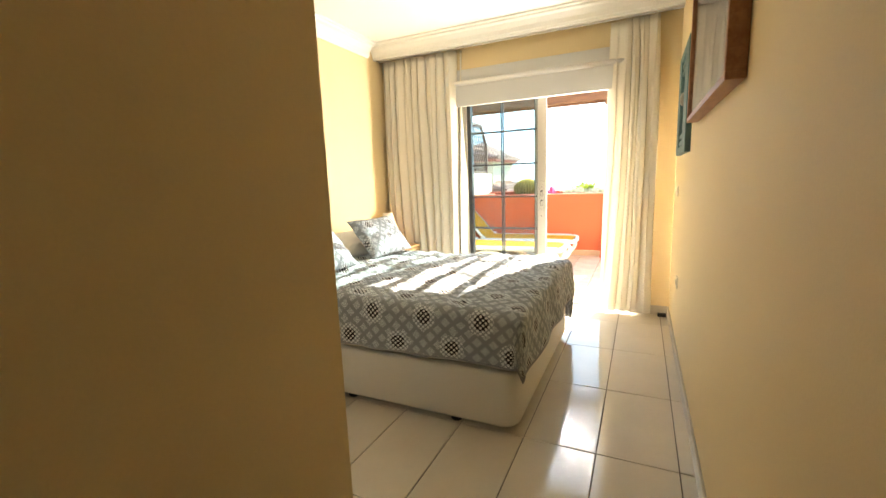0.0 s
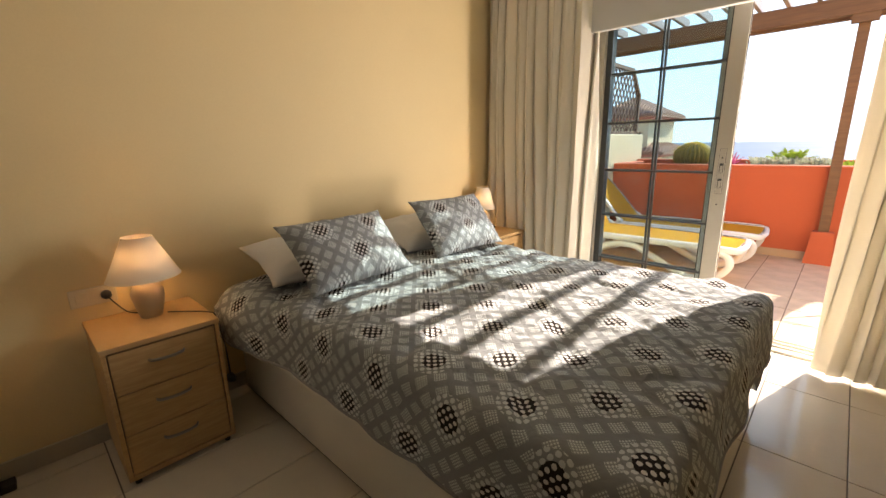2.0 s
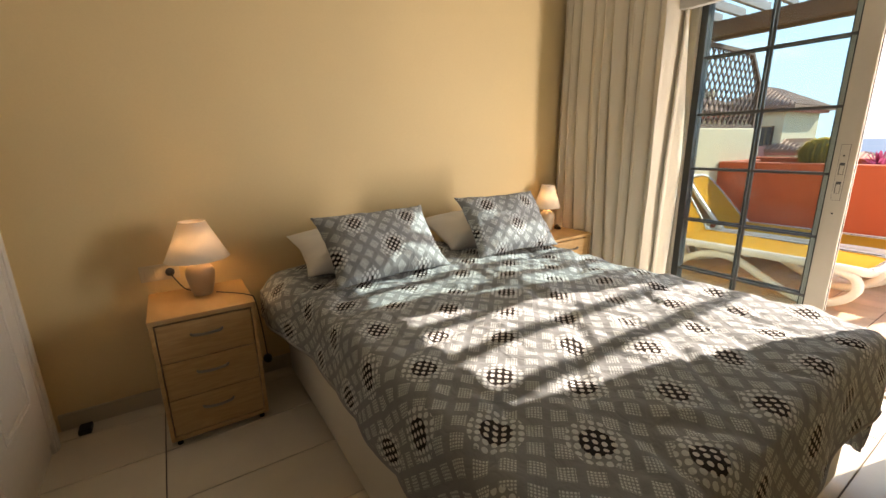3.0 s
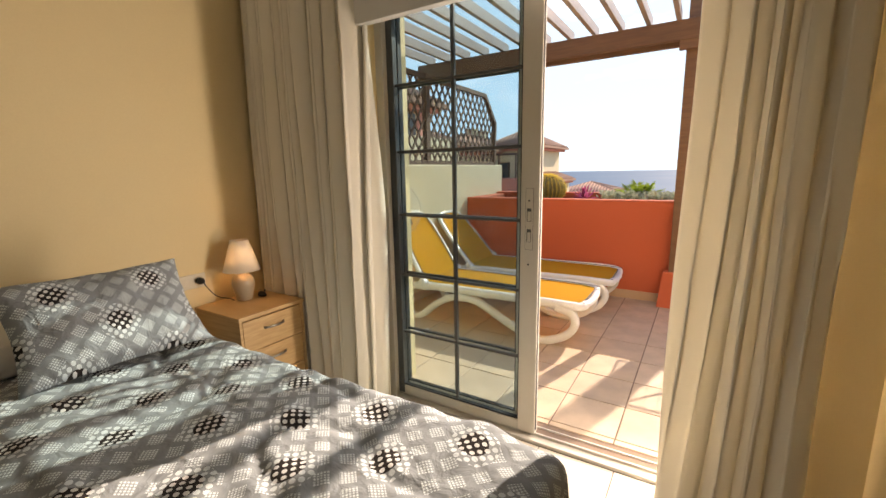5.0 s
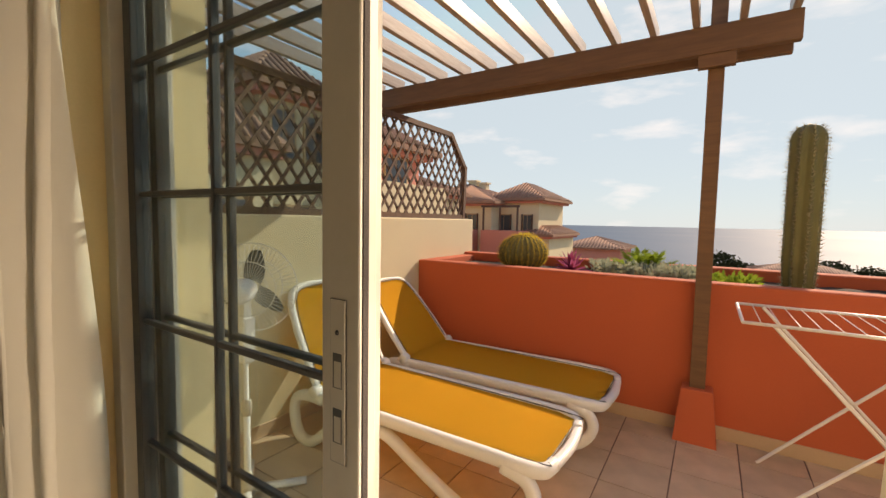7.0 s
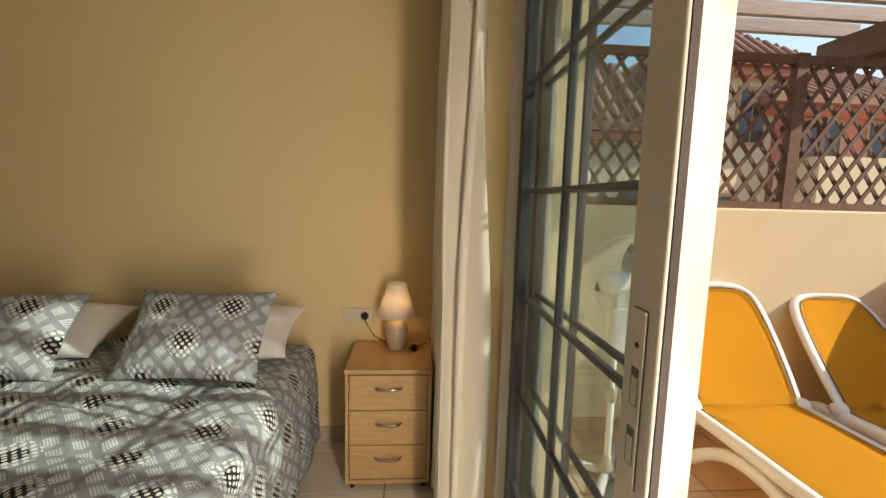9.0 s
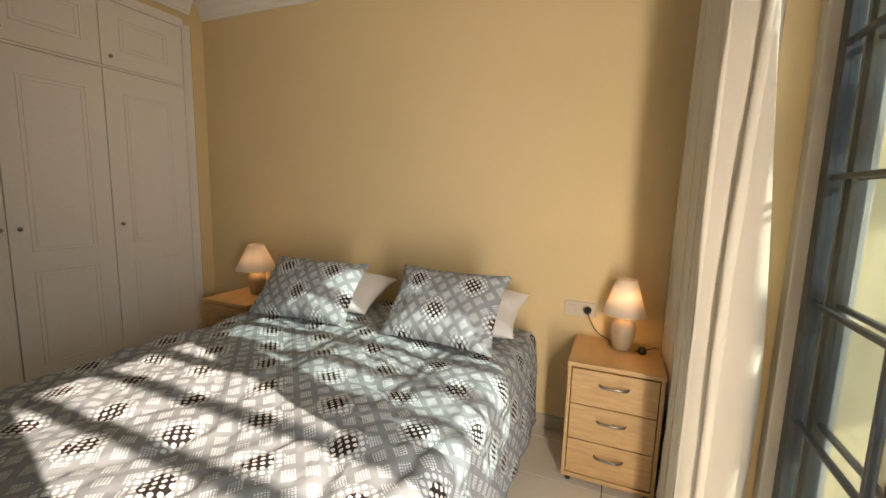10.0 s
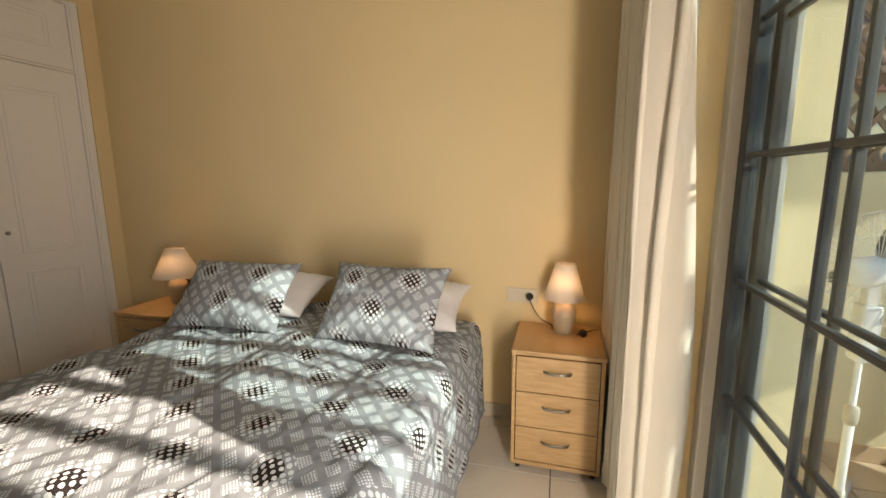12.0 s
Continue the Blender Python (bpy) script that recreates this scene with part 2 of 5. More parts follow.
# ---- builders ----
def box(bm, x0, y0, z0, x1, y1, z1, bevel=0.0, seg=2):
    vs = bmesh.ops.create_cube(bm, size=1)["verts"]
    bmesh.ops.scale(bm, vec=(abs(x1 - x0), abs(y1 - y0), abs(z1 - z0)), verts=vs)
    bmesh.ops.translate(bm, vec=((x0 + x1) / 2, (y0 + y1) / 2, (z0 + z1) / 2), verts=vs)
    if bevel:
        es = list({e for v in vs for e in v.link_edges})
        bmesh.ops.bevel(bm, geom=es, offset=bevel, segments=seg, affect="EDGES", profile=0.5)
    return bm


def bbox(*a, **k):
    return box(bmesh.new(), *a, **k)


def grid_faces(bm, rows, wrap=False):
    for a, b in zip(rows, rows[1:]):
        n = len(a)
        for i in range(n if wrap else n - 1):
            j = (i + 1) % n
            bm.faces.new((a[i], a[j], b[j], b[i]))


def lathe(profile, n=32, cap=False):
    bm = bmesh.new()
    rows = [[bm.verts.new((r * math.cos(2 * math.pi * i / n), r * math.sin(2 * math.pi * i / n), z)) for i in range(n)] for r, z in profile]
    grid_faces(bm, rows, True)
    if cap:
        bm.faces.new(rows[0][::-1])
        bm.faces.new(rows[-1])
    return bm


def smooth_path(pts, steps=8):
    """Catmull-Rom through the points."""
    P = [Vector(p) for p in pts]
    P = [2 * P[0] - P[1]] + P + [2 * P[-1] - P[-2]]
    out = []
    for a, b, c, d in zip(P, P[1:], P[2:], P[3:]):
        for i in range(steps):
            t = i / steps
            out.append(0.5 * (2 * b + (c - a) * t + (2 * a - 5 * b + 4 * c - d) * t * t + (3 * b - a - 3 * c + d) * t ** 3))
    return out + [P[-2]]


def sweep(bm, path, half_w, half_h, side=None, n=8, power=0.6):
    """A rounded bar along a path; side: a fixed sideways axis."""
    rows = []
    for i, p in enumerate(path):
        p = Vector(p)
        d = (Vector(path[min(i + 1, len(path) - 1)]) - Vector(path[max(i - 1, 0)])).normalized()
        s = Vector(side) if side else d.cross(Vector((0, 0, 1)) if abs(d.z) < 0.95 else Vector((1, 0, 0))).normalized()
        u = s.cross(d).normalized()
        ring = []
        for k in range(n):
            a = 2 * math.pi * (k + 0.5) / n
            ca, sa = math.cos(a), math.sin(a)
            ring.append(bm.verts.new(p + s * half_w * math.copysign(abs(ca) ** power, ca) + u * half_h * math.copysign(abs(sa) ** power, sa)))
        rows.append(ring)
    grid_faces(bm, rows, True)
    bm.faces.new(rows[0][::-1])
    bm.faces.new(rows[-1])
    return bm


def part(name, bm, material, parent=None, label="", smooth=False):
    bmesh.ops.recalc_face_normals(bm, faces=bm.faces)
    me = bpy.data.meshes.new(name)
    bm.to_mesh(me)
    bm.free()
    me.materials.append(material)
    if smooth:
        me.shade_smooth()
    ob = new(name, me)
    ob.parent = parent
    return tagged(ob, label)


def thing(name, place, label, category, group=""):
    ob = new(name)
    ob.empty_display_size = 0.1
    ob.matrix_basis = place
    return tagged(ob, label, category, group)


def structure(name, bm, material, label, category, smooth=False):
    return tagged(part(name, bm, material, None, "", smooth), label, category, "", "structure")


# ---- the room: its walls, floor and ceiling ----
XB, YW, YE, YF, H = -2.91, -0.15, 0.22, -3.5, 2.72   # bed wall, window wall inside and outside, wardrobe front, ceiling
XC, YC = -0.96, -6.2                                 # corridor side wall and end
OL, OR, OT = -2.02, -0.30, 2.36                      # the balcony opening
structure("wall_bed", bbox(XB - 0.15, YC - 0.15, -0.1, XB, YE, H + 0.1), WALL, "cream painted wall behind the bed head", "wall")
structure("wall_picture", bbox(0, YC - 0.15, -0.1, 0.15, YW, H + 0.1), WALL, "long cream painted wall hung with pictures", "wall")
bm = bmesh.new()
box(bm, XB, YW, -0.1, OL, YE, H + 0.1)
box(bm, OR, YW, -0.1, 0.15, YE, H + 0.1)
box(bm, OL, YW, OT, OR, YE, H + 0.1)
structure("wall_window", bm, WALL, "cream wall with the sliding door opening", "wall")
structure("wall_corridor", bbox(-1.107, -5.25, 0, XC, YF, H), WALL, "cream wall end between wardrobe and corridor", "wall")
structure("wall_behind", bbox(XB, YC - 0.15, -0.1, 0, YC, H + 0.1), WALL, "cream wall closing the corridor", "wall")
structure("wall_wardrobe_back", bbox(XB, -4.25, 0, -1.108, -4.13, H), WALL, "cream wall behind the fitted wardrobe", "wall")
structure("ceiling", bbox(XB - 0.15, YC - 0.15, H, 0.15, YE, H + 0.12), CEIL, "smooth white painted ceiling", "ceiling")
floor = structure("floor", bbox(XB - 0.15, YC - 0.15, -0.15, 0.15, 0.0, -0.006), GROUT, "polished beige tiled floor with dark joints", "floor")


def cornice(name, a, b, inward, label):
    """Stepped plaster cove from a to b, standing out along inward."""
    prof = [(0.0, -0.14), (0.015, -0.14), (0.022, -0.125), (0.03, -0.12), (0.04, -0.085), (0.07, -0.045), (0.10, -0.035), (0.105, -0.02), (0.125, -0.015), (0.125, 0.0), (0.0, 0.0)]
    bm, A, B, N = bmesh.new(), Vector(a), Vector(b), Vector(inward)
    rows = [[bm.verts.new(P + N * d + Vector((0, 0, z))) for d, z in prof] for P in (A, B)]
    grid_faces(bm, rows, True)
    for r in rows:
        bm.faces.new(r)
    structure(name, bm, CEIL, label, "cornice")


cornice("cornice_window", (XB + 0.0, YW - 0.16, H), (0, YW - 0.16, H), (0, -1, 0), "white moulded plaster cornice over the curtains")
structure("cornice_backing", bbox(XB, YW - 0.16, H - 0.14, 0, YW - 0.135, H), CEIL, "white pelmet board behind the cornice", "cornice")
cornice("cornice_bed", (XB, YF, H), (XB, YW - 0.285, H), (1, 0, 0), "white moulded plaster cornice over the bed wall")
cornice("cornice_picture", (0, YC, H), (0, YW - 0.285, H), (-1, 0, 0), "white moulded plaster cornice over the picture wall")
cornice("cornice_wardrobe", (XB + 0.125, YF, H), (XC, YF, H), (0, 1, 0), "white moulded plaster cornice over the wardrobe")
for nm, c in (("bed", (XB, YF + 0.001, 0, XB + 0.011, YW, 0.085)), ("picture", (-0.011, YC, 0, 0, YW, 0.085)),
              ("window_a", (XB + 0.011, YW - 0.011, 0, OL, YW, 0.085)), ("window_b", (OR, YW - 0.011, 0, -0.011, YW, 0.085)),
              ("corridor", (XC, -5.25, 0, XC + 0.011, YF, 0.085)), ("end", (XB, YC, 0, -0.011, YC + 0.011, 0.085))):
    structure("baseboard_" + nm, bbox(*c, bevel=0.003, seg=1), SKIRT, "grey-beige tile skirting along the wall", "skirting")

# corridor door casing at the far end of the side wall
structure("trim_corridor", bbox(-1.117, -5.33, 0, XC + 0.012, -5.25, 2.1, bevel=0.006), WHITE, "white door casing in the corridor", "door frame")
structure("wall_corridor_head", bbox(XC - 0.12, YC, 2.1, XC, -5.25, H), WALL, "cream wall above the corridor doorway", "wall")

# ---- sliding door ----
door_frame = thing("sliding_door_frame", pose(0, 0, 0), "white aluminium sliding door frame set in the wall", "door frame")
door_frame["kind"] = "structure"
door_frame.name = "door_1"
part("jamb", bbox(OL, -0.05, 0, OL + 0.05, 0.10, OT, bevel=0.004), ALU, door_frame)
part("jamb", bbox(OR - 0.05, -0.05, 0, OR, 0.10, OT, bevel=0.004), ALU, door_frame)
part("head", bbox(OL + 0.05, -0.05, OT - 0.06, OR - 0.05, 0.10, OT, bevel=0.004), ALU, door_frame)
sill = bbox(OL + 0.05, -0.05, 0, OR - 0.05, 0.10, 0.018, bevel=0.003)
for y in (-0.002, 0.055):
    box(sill, OL + 0.05, y - 0.004, 0.018, OR - 0.05, y + 0.004, 0.032)
part("sill_track", sill, ALU, door_frame)
ROWS = (0.418, 0.757, 1.094, 1.432, 1.770)


def sliding_leaf(x, y, cut=0.0):
    leaf = thing("sliding_door_leaf", pose(x, y, 0.034), "white aluminium sliding glass door leaf with dark glazing bars, slid open", "glass door", "sliding door leaves")
    W, T = 0.843, 2.25
    part("stile", bbox(cut, -0.018, 0, 0.042 + cut * 0.8, 0.018, T, bevel=0.003), DARK, leaf, "dark edge stile beside the jamb")
    st = part("stile", bbox(W - 0.09, -0.02, 0, W, 0.02, T, bevel=0.004), ALU, leaf)
    part("rail", bbox(0.042 + cut * 0.8, -0.018, 0, W - 0.09, 0.018, 0.05, bevel=0.003), ALU, leaf)
    part("rail", bbox(0.042 + cut * 0.8, -0.018, T - 0.05, W - 0.09, 0.018, T, bevel=0.003), ALU, leaf)
    part("gasket", bbox(W - 0.096, -0.012, 0.05, W - 0.09, 0.012, T - 0.05), BLACK, leaf)
    part("gasket", bbox(0.042 + cut * 0.8, -0.012, 0.05, W - 0.096, 0.012, 0.057), BLACK, leaf)
    for z in ROWS:
        part("glazing_bar", bbox(0.042 + cut * 0.8, -0.009, z - 0.041, W - 0.096, 0.009, z - 0.027, bevel=0.003, seg=1), DARK, leaf)
    part("glazing_bar", bbox(0.3895, -0.0105, 0.057, 0.4025, 0.0105, T - 0.05, bevel=0.003, seg=1), DARK, leaf)
    part("pane", bbox(0.042 + cut * 0.8, -0.003, 0.055, W - 0.095, 0.001, T - 0.05), PANE, leaf, "clear glass pane")
    if not cut:
        part("edge_channel", bbox(W, -0.0155, 0.02, W + 0.003, -0.003, T - 0.02), BRUSH, leaf, "black brush seal along the edge")
    return leaf, st


leaf, st = sliding_leaf(-1.973, 0.0)
# larger dark plate behind: the shadow line round the pull plate, as colour
part("plate_shadow", bbox(0.7765, -0.0222, 0.9285, 0.8145, -0.0202, 1.2115, bevel=0.0009), DARK, st, "thin dark line round the plate, its shadow put into colour")
plate = part("lock_plate", bbox(0.778, -0.0235, 0.93, 0.813, -0.02, 1.21, bevel=0.0014), ALU, st, "white recessed pull plate")
# dark pieces colour in the recess shade, left widest along the top
for z in (0.995, 1.09):
    part("pull_shade", bbox(0.785, -0.0242, z - 0.03, 0.806, -0.0237, z + 0.03), DARK, st, "dark piece, the finger pull's recess shade put into colour")
    part("finger_pull", bbox(0.7885, -0.0248, z - 0.028, 0.804, -0.0243, z + 0.016), ALU, st, "pale recessed finger pull")
for z in (0.86, 1.155):
    bolt = bmesh.new()
    bmesh.ops.create_uvsphere(bolt, u_segments=8, v_segments=6, radius=0.005)
    bmesh.ops.translate(bolt, vec=(0.795, -0.0225, z), verts=bolt.verts)
    part("screw", bolt, BLACK, st)
sliding_leaf(-2.011, 0.055, 0.037)

# ---- blind cassette and curtains ----
blind = thing("roller_blind", pose(-1.18, YW, 2.03), "white roller blind rolled up in its pelmet over the door", "blind")
bm = bmesh.new()
box(bm, -0.93, -0.045, 0.0, 0.93, -0.001, 0.20, bevel=0.004)
box(bm, -0.93, -0.016, 0.2005, 0.93, -0.001, 0.36, bevel=0.002)
part("front_panel", bm, BLIND, blind)
bm = bmesh.new()
sweep(bm, [(-0.93, -0.03, 0.225), (0.93, -0.03, 0.225)], 0.03, 0.026, n=14, power=1)
part("roller", bm, LINEN, blind, "rolled white blind cloth", True)


def curtain(name_label, x0, x1, waves, seed, z_top=2.575, flare=0.0, depth=0.044, yc=-0.215, wall_end=1.0, back=0.05):
    bm = bmesh.new()
    nx, nz = waves * 14, 36
    rows = []
    for k in range(nz + 1):
        h = k / nz
        z = 0.022 + (z_top - 0.022) * h
        row = []
        for i in range(nx + 1):
            s = i / nx
            ph = s * waves + 1.0 * noise.noise(Vector((s * waves * 0.45, seed, h * 0.7)))
            tight = 0.45 + 0.55 * (1 - h) ** 0.8
            a = depth * (0.75 + 0.8 * noise.noise(Vector((s * waves * 0.5, seed + 7, h)))) * (0.55 + 0.45 * tight)
            y = yc + a * math.sin(2 * math.pi * ph) + 0.012 * noise.noise(Vector((s * 9, h * 2.5, seed)))
            x = x0 + (x1 - x0) * s + 0.016 * math.sin(4 * math.pi * ph + 1) + 0.01 * noise.noise(Vector((s * 5, h * 3, seed + 3)))
            x -= flare * (1 - h) ** 2 * (1 - s)
            y += back * max(0.0, 1 - abs(wall_end - s) / 0.09)
            row.append(bm.verts.new((x, y, z)))
        rows.append(row)
    grid_faces(bm, rows)
    ob = part("curtain", bm, CURTAIN, None, "", True)
    mod = ob.modifiers.new("thickness", "SOLIDIFY")
    mod.thickness = 0.0025
    return tagged(ob, name_label, "curtain", "curtains at the balcony door")


curtain("pleated oatmeal curtain drawn beside the bedside cabinet", -2.885, -1.96, 10, 3.0, back=0.085)
curtain("pleated oatmeal curtain gathered beside the picture wall", -0.543, -0.165, 4, 9.0, flare=0.05, depth=0.024, wall_end=0.0)
structure("curtain_rail", bbox(XB, -0.225, 2.585, 0, -0.20, 2.61), WHITE, "white curtain rail hidden behind the cornice", "curtain rail")

# ---- fitted wardrobe ----
ward = thing("fitted_wardrobe", pose(0, YF, 0), "white lacquered fitted wardrobe with panelled doors and top cupboards", "wardrobe")
D = [-1.16, -1.68, -2.195, -2.725]
bm = bmesh.new()
box(bm, XB, -0.03, 2.50, -1.108, -0.012, H)
box(bm, XB, -0.03, 0.0, -2.81, -0.012, 2.50)
structure("wall_over_wardrobe", bm, WALL, "cream wall above and beside the wardrobe", "wall").location.y = YF
fr = bmesh.new()
for c in ((-1.16, -1.108, 0), (-2.79, -2.725, 0)):
    box(fr, c[0], -0.03, 0, c[1], 0.012, 2.50, bevel=0.004)
    box(fr, c[0] + 0.012, 0.0121, 0, c[1] - 0.012, 0.019, 2.50, bevel=0.003)
box(fr, -2.725, -0.03, 2.475, -1.16, 0.012, 2.535, bevel=0.004)
box(fr, -2.725, 0.0121, 2.487, -1.16, 0.019, 2.523, bevel=0.003)
part("frame", fr, WHITE, ward)
# solid dark block, its colour gives the shade inside the wardrobe
part("carcass", bbox(-2.78, -0.6, 0.0, -1.11, -0.06, 2.5), GROUT, ward, "dark block behind the doors, interior shade put into its colour")
part("plinth", bbox(-2.725, -0.05, 0, -1.16, -0.005, 0.06), WHITE, ward)


def panel_door(x0, x1, z0, z1, panels, knob):
    bm = bbox(x0 + 0.0025, -0.016, z0 + 0.0025, x1 - 0.0025, 0.006, z1 - 0.0025, bevel=0.003)
    d = part("door", bm, WHITE, ward)
    rm = bmesh.new()
    for a, b, c, e in panels:
        for i, (w, t) in enumerate(((0.0, 0.0105), (0.022, 0.0085))):
            x_a, x_b, z_a, z_b = a + w, b - w, c + w, e - w
            th = 0.009
            for q in ((x_a, x_a + th, z_a, z_b), (x_b - th, x_b, z_a, z_b), (x_a + th, x_b - th, z_a, z_a + th), (x_a + th, x_b - th, z_b - th, z_b)):
                box(rm, q[0], 0.0055, q[2], q[1], t, q[3], bevel=0.002, seg=1)
    part("moulding", rm, WHITE, d)
    kb = lathe([(0.004, 0), (0.004, 0.012), (0.011, 0.016), (0.012, 0.022), (0.008, 0.026), (0.0005, 0.027)], 14)
    bmesh.ops.transform(kb, matrix=pose(knob[0], 0.006, knob[1], -90, 0, 0), verts=kb.verts)
    part("knob", kb, STEEL, d, "small round steel knob", True)


for i in range(3):
    b, a = D[i], D[i + 1]
    m = 0.095 if i < 2 else 0.11
    kx = (a + 0.035) if i == 0 else (b - 0.045 if i == 1 else b - 0.045)
    panel_door(a, b, 0.06, 2.065, [(a + m, b - m, 0.97, 1.93), (a + m, b - m, 0.31, 0.86)], (kx, 1.10))
    panel_door(a, b, 2.08, 2.475, [(a + m, b - m, 2.19, 2.385)], (kx, 2.14))
part("middle_rail", bbox(-2.725, -0.016, 2.066, -1.16, 0.008, 2.079), WHITE, ward)

# ---- bed ----
BY0, BY1, BX0, BX1 = -2.465, -0.90, -2.86, -0.78


def slab(x0, x1, y0, y1, z0, z1, corner, soft):
    bm = bbox(x0, y0, z0, x1, y1, z1)
    up = [e for e in bm.edges if abs(e.verts[0].co.z - e.verts[1].co.z) > 0.01]
    bmesh.ops.bevel(bm, geom=up, offset=corner, segments=6, affect="EDGES", profile=0.5)
    flat = [e for e in bm.edges if abs(e.verts[0].co.z - e.verts[1].co.z) < 0.001]
    bmesh.ops.bevel(bm, geom=flat, offset=soft, segments=3, affect="EDGES", profile=0.5)
    return bm


bed = thing("double_bed", pose(0, 0, 0), "double bed with white upholstered box base on black feet", "bed")
part("base", slab(BX0, BX1, BY0, BY1, 0.04, 0.34, 0.09, 0.02), VINYL, bed, "white upholstered divan base", True)
part("mattress", slab(BX0 + 0.01, BX1 - 0.03, BY0 + 0.02, BY1 - 0.02, 0.34, 0.60, 0.09, 0.05), TICK, bed, "cream mattress", True)
part("label_tag", bbox(-2.69, BY0 + 0.013, 0.372, -2.635, BY0 + 0.021, 0.408), TAG, bed, "small orange maker's tag")
for x in (BX0 + 0.25, (BX0 + BX1) / 2, BX1 - 0.35):
    for y in (BY0 + 0.07, BY1 - 0.07):
        f = lathe([(0.03, 0.0), (0.036, 0.01), (0.036, 0.037), (0.03, 0.041)], 12, True)
        bmesh.ops.translate(f, vec=(x, y, 0), verts=f.verts)
        part("foot", f, BLACK, bed)


def duvet():
    bm = bmesh.new()
    uvl = bm.loops.layers.uv.new("cloth")
    yc, hw, xh, xf, top = (BY0 + BY1) / 2, 0.785, -2.74, -0.745, 0.645
    near, far, foot = 0.25, 0.50, 0.29
    n, m = 190, 190
    L0, L1 = -(hw + near), hw + far
    rows, uvs = [], {}
    for j in range(m + 1):
        a = xh + (xf + foot - xh) * j / m
        row = []
        for i in range(n + 1):
            s = L0 + (L1 - L0) * i / n
            oy = max(0.0, abs(s) - hw + 0.05)
            ox = max(0.0, a - xf + 0.05)
            d = (ox ** 5 + oy ** 5) ** 0.2
            hyp = math.hypot(ox, oy)
            r = 0.055
            if d < r * math.pi / 2:
                out, drop = r * math.sin(d / r), r * (1 - math.cos(d / r))
            else:
                e = d - r * math.pi / 2
                out, drop = r + 0.035 * e, r + e * 0.99
            fx, fy = (ox / hyp, oy / hyp) if hyp > 1e-6 else (0, 0)
            x = min(a, xf - 0.05) + fx * out
            y = yc + math.copysign(min(abs(s), hw - 0.05) + fy * out, s)
            p = Vector((a, s, 0))
            w = 0.020 * noise.noise(p * 3.1) + 0.011 * noise.noise(Vector((a * 11, s * 5, 2))) + 0.006 * noise.noise(p * 19)
            crease = abs(noise.noise(Vector((a * 2.3 + 0.7 * s, s * 3.1 - 0.5 * a, 5))))
            w -= 0.014 * max(0, 0.12 - crease) / 0.12
            warp = Vector((a * 1.7 + 0.35 * noise.noise(p * 2.3), s * 4.6 + 0.5 * noise.noise(p * 2.9 + Vector((4, 1, 0))), 9))
            w -= 0.0055 * max(0.0, 0.10 - abs(noise.noise(warp * 1.6))) / 0.10 + 0.0025 * max(0.0, 0.10 - abs(noise.noise(warp * 3.7))) / 0.10
            puff = 0.025 * math.cos(min(1, abs(s) / hw) * math.pi / 2)
            hang = min(1.0, max(0.0, d - 0.05) / 0.2)
            z = top - drop + (w + puff) * (1 - 0.8 * hang)
            fold = hang * (0.009 * math.sin(a * 13 + 2 * noise.noise(p * 2)) * (fy > 0.5) + 0.008 * math.sin(s * 11 + 2 * noise.noise(p * 1.7)) * (fx > 0.5) + 0.018 * noise.noise(p * 3))
            x += fx * fold
            y += math.copysign(fy * fold, s)
            if s < 0:   # the corner beside the head is pushed out over the cabinet gap
                k = min(1.0, max(0.0, (-2.18 - a) / 0.42))
                k = k * k * (3 - 2 * k) * min(1.0, max(0.0, d) / 0.16)
                y -= 0.105 * k
                z += 0.045 * k
            else:       # the far side bulges beside the cabinet
                y += 0.028 * min(1.0, s / hw) * min(1.0, max(0.0, d) / 0.1)
            v = bm.verts.new((x, y, z))
            uvs[v] = (a + 1.27, s + yc + 1.01)
            row.append(v)
        rows.append(row)
    grid_faces(bm, rows)
    edge = [q[0].co.copy() for q in rows] + [v.co.copy() for v in rows[-1][1:]] + [q[-1].co.copy() for q in rows[-2::-1]]
    for f in bm.faces:
        for lp in f.loops:
            lp[uvl].uv = uvs[lp.vert]
    ob = part("duvet", bm, PRINT, None, "", True)
    md = ob.modifiers.new("thickness", "SOLIDIFY")
    md.thickness, md.offset = 0.012, -1
    part("hem", sweep(bmesh.new(), edge[::2], 0.006, 0.006, n=6, power=1), HEM, ob, "stitched grey hem", True)
    return tagged(ob, "rumpled grey patterned duvet spread over the bed", "duvet")


duvet()


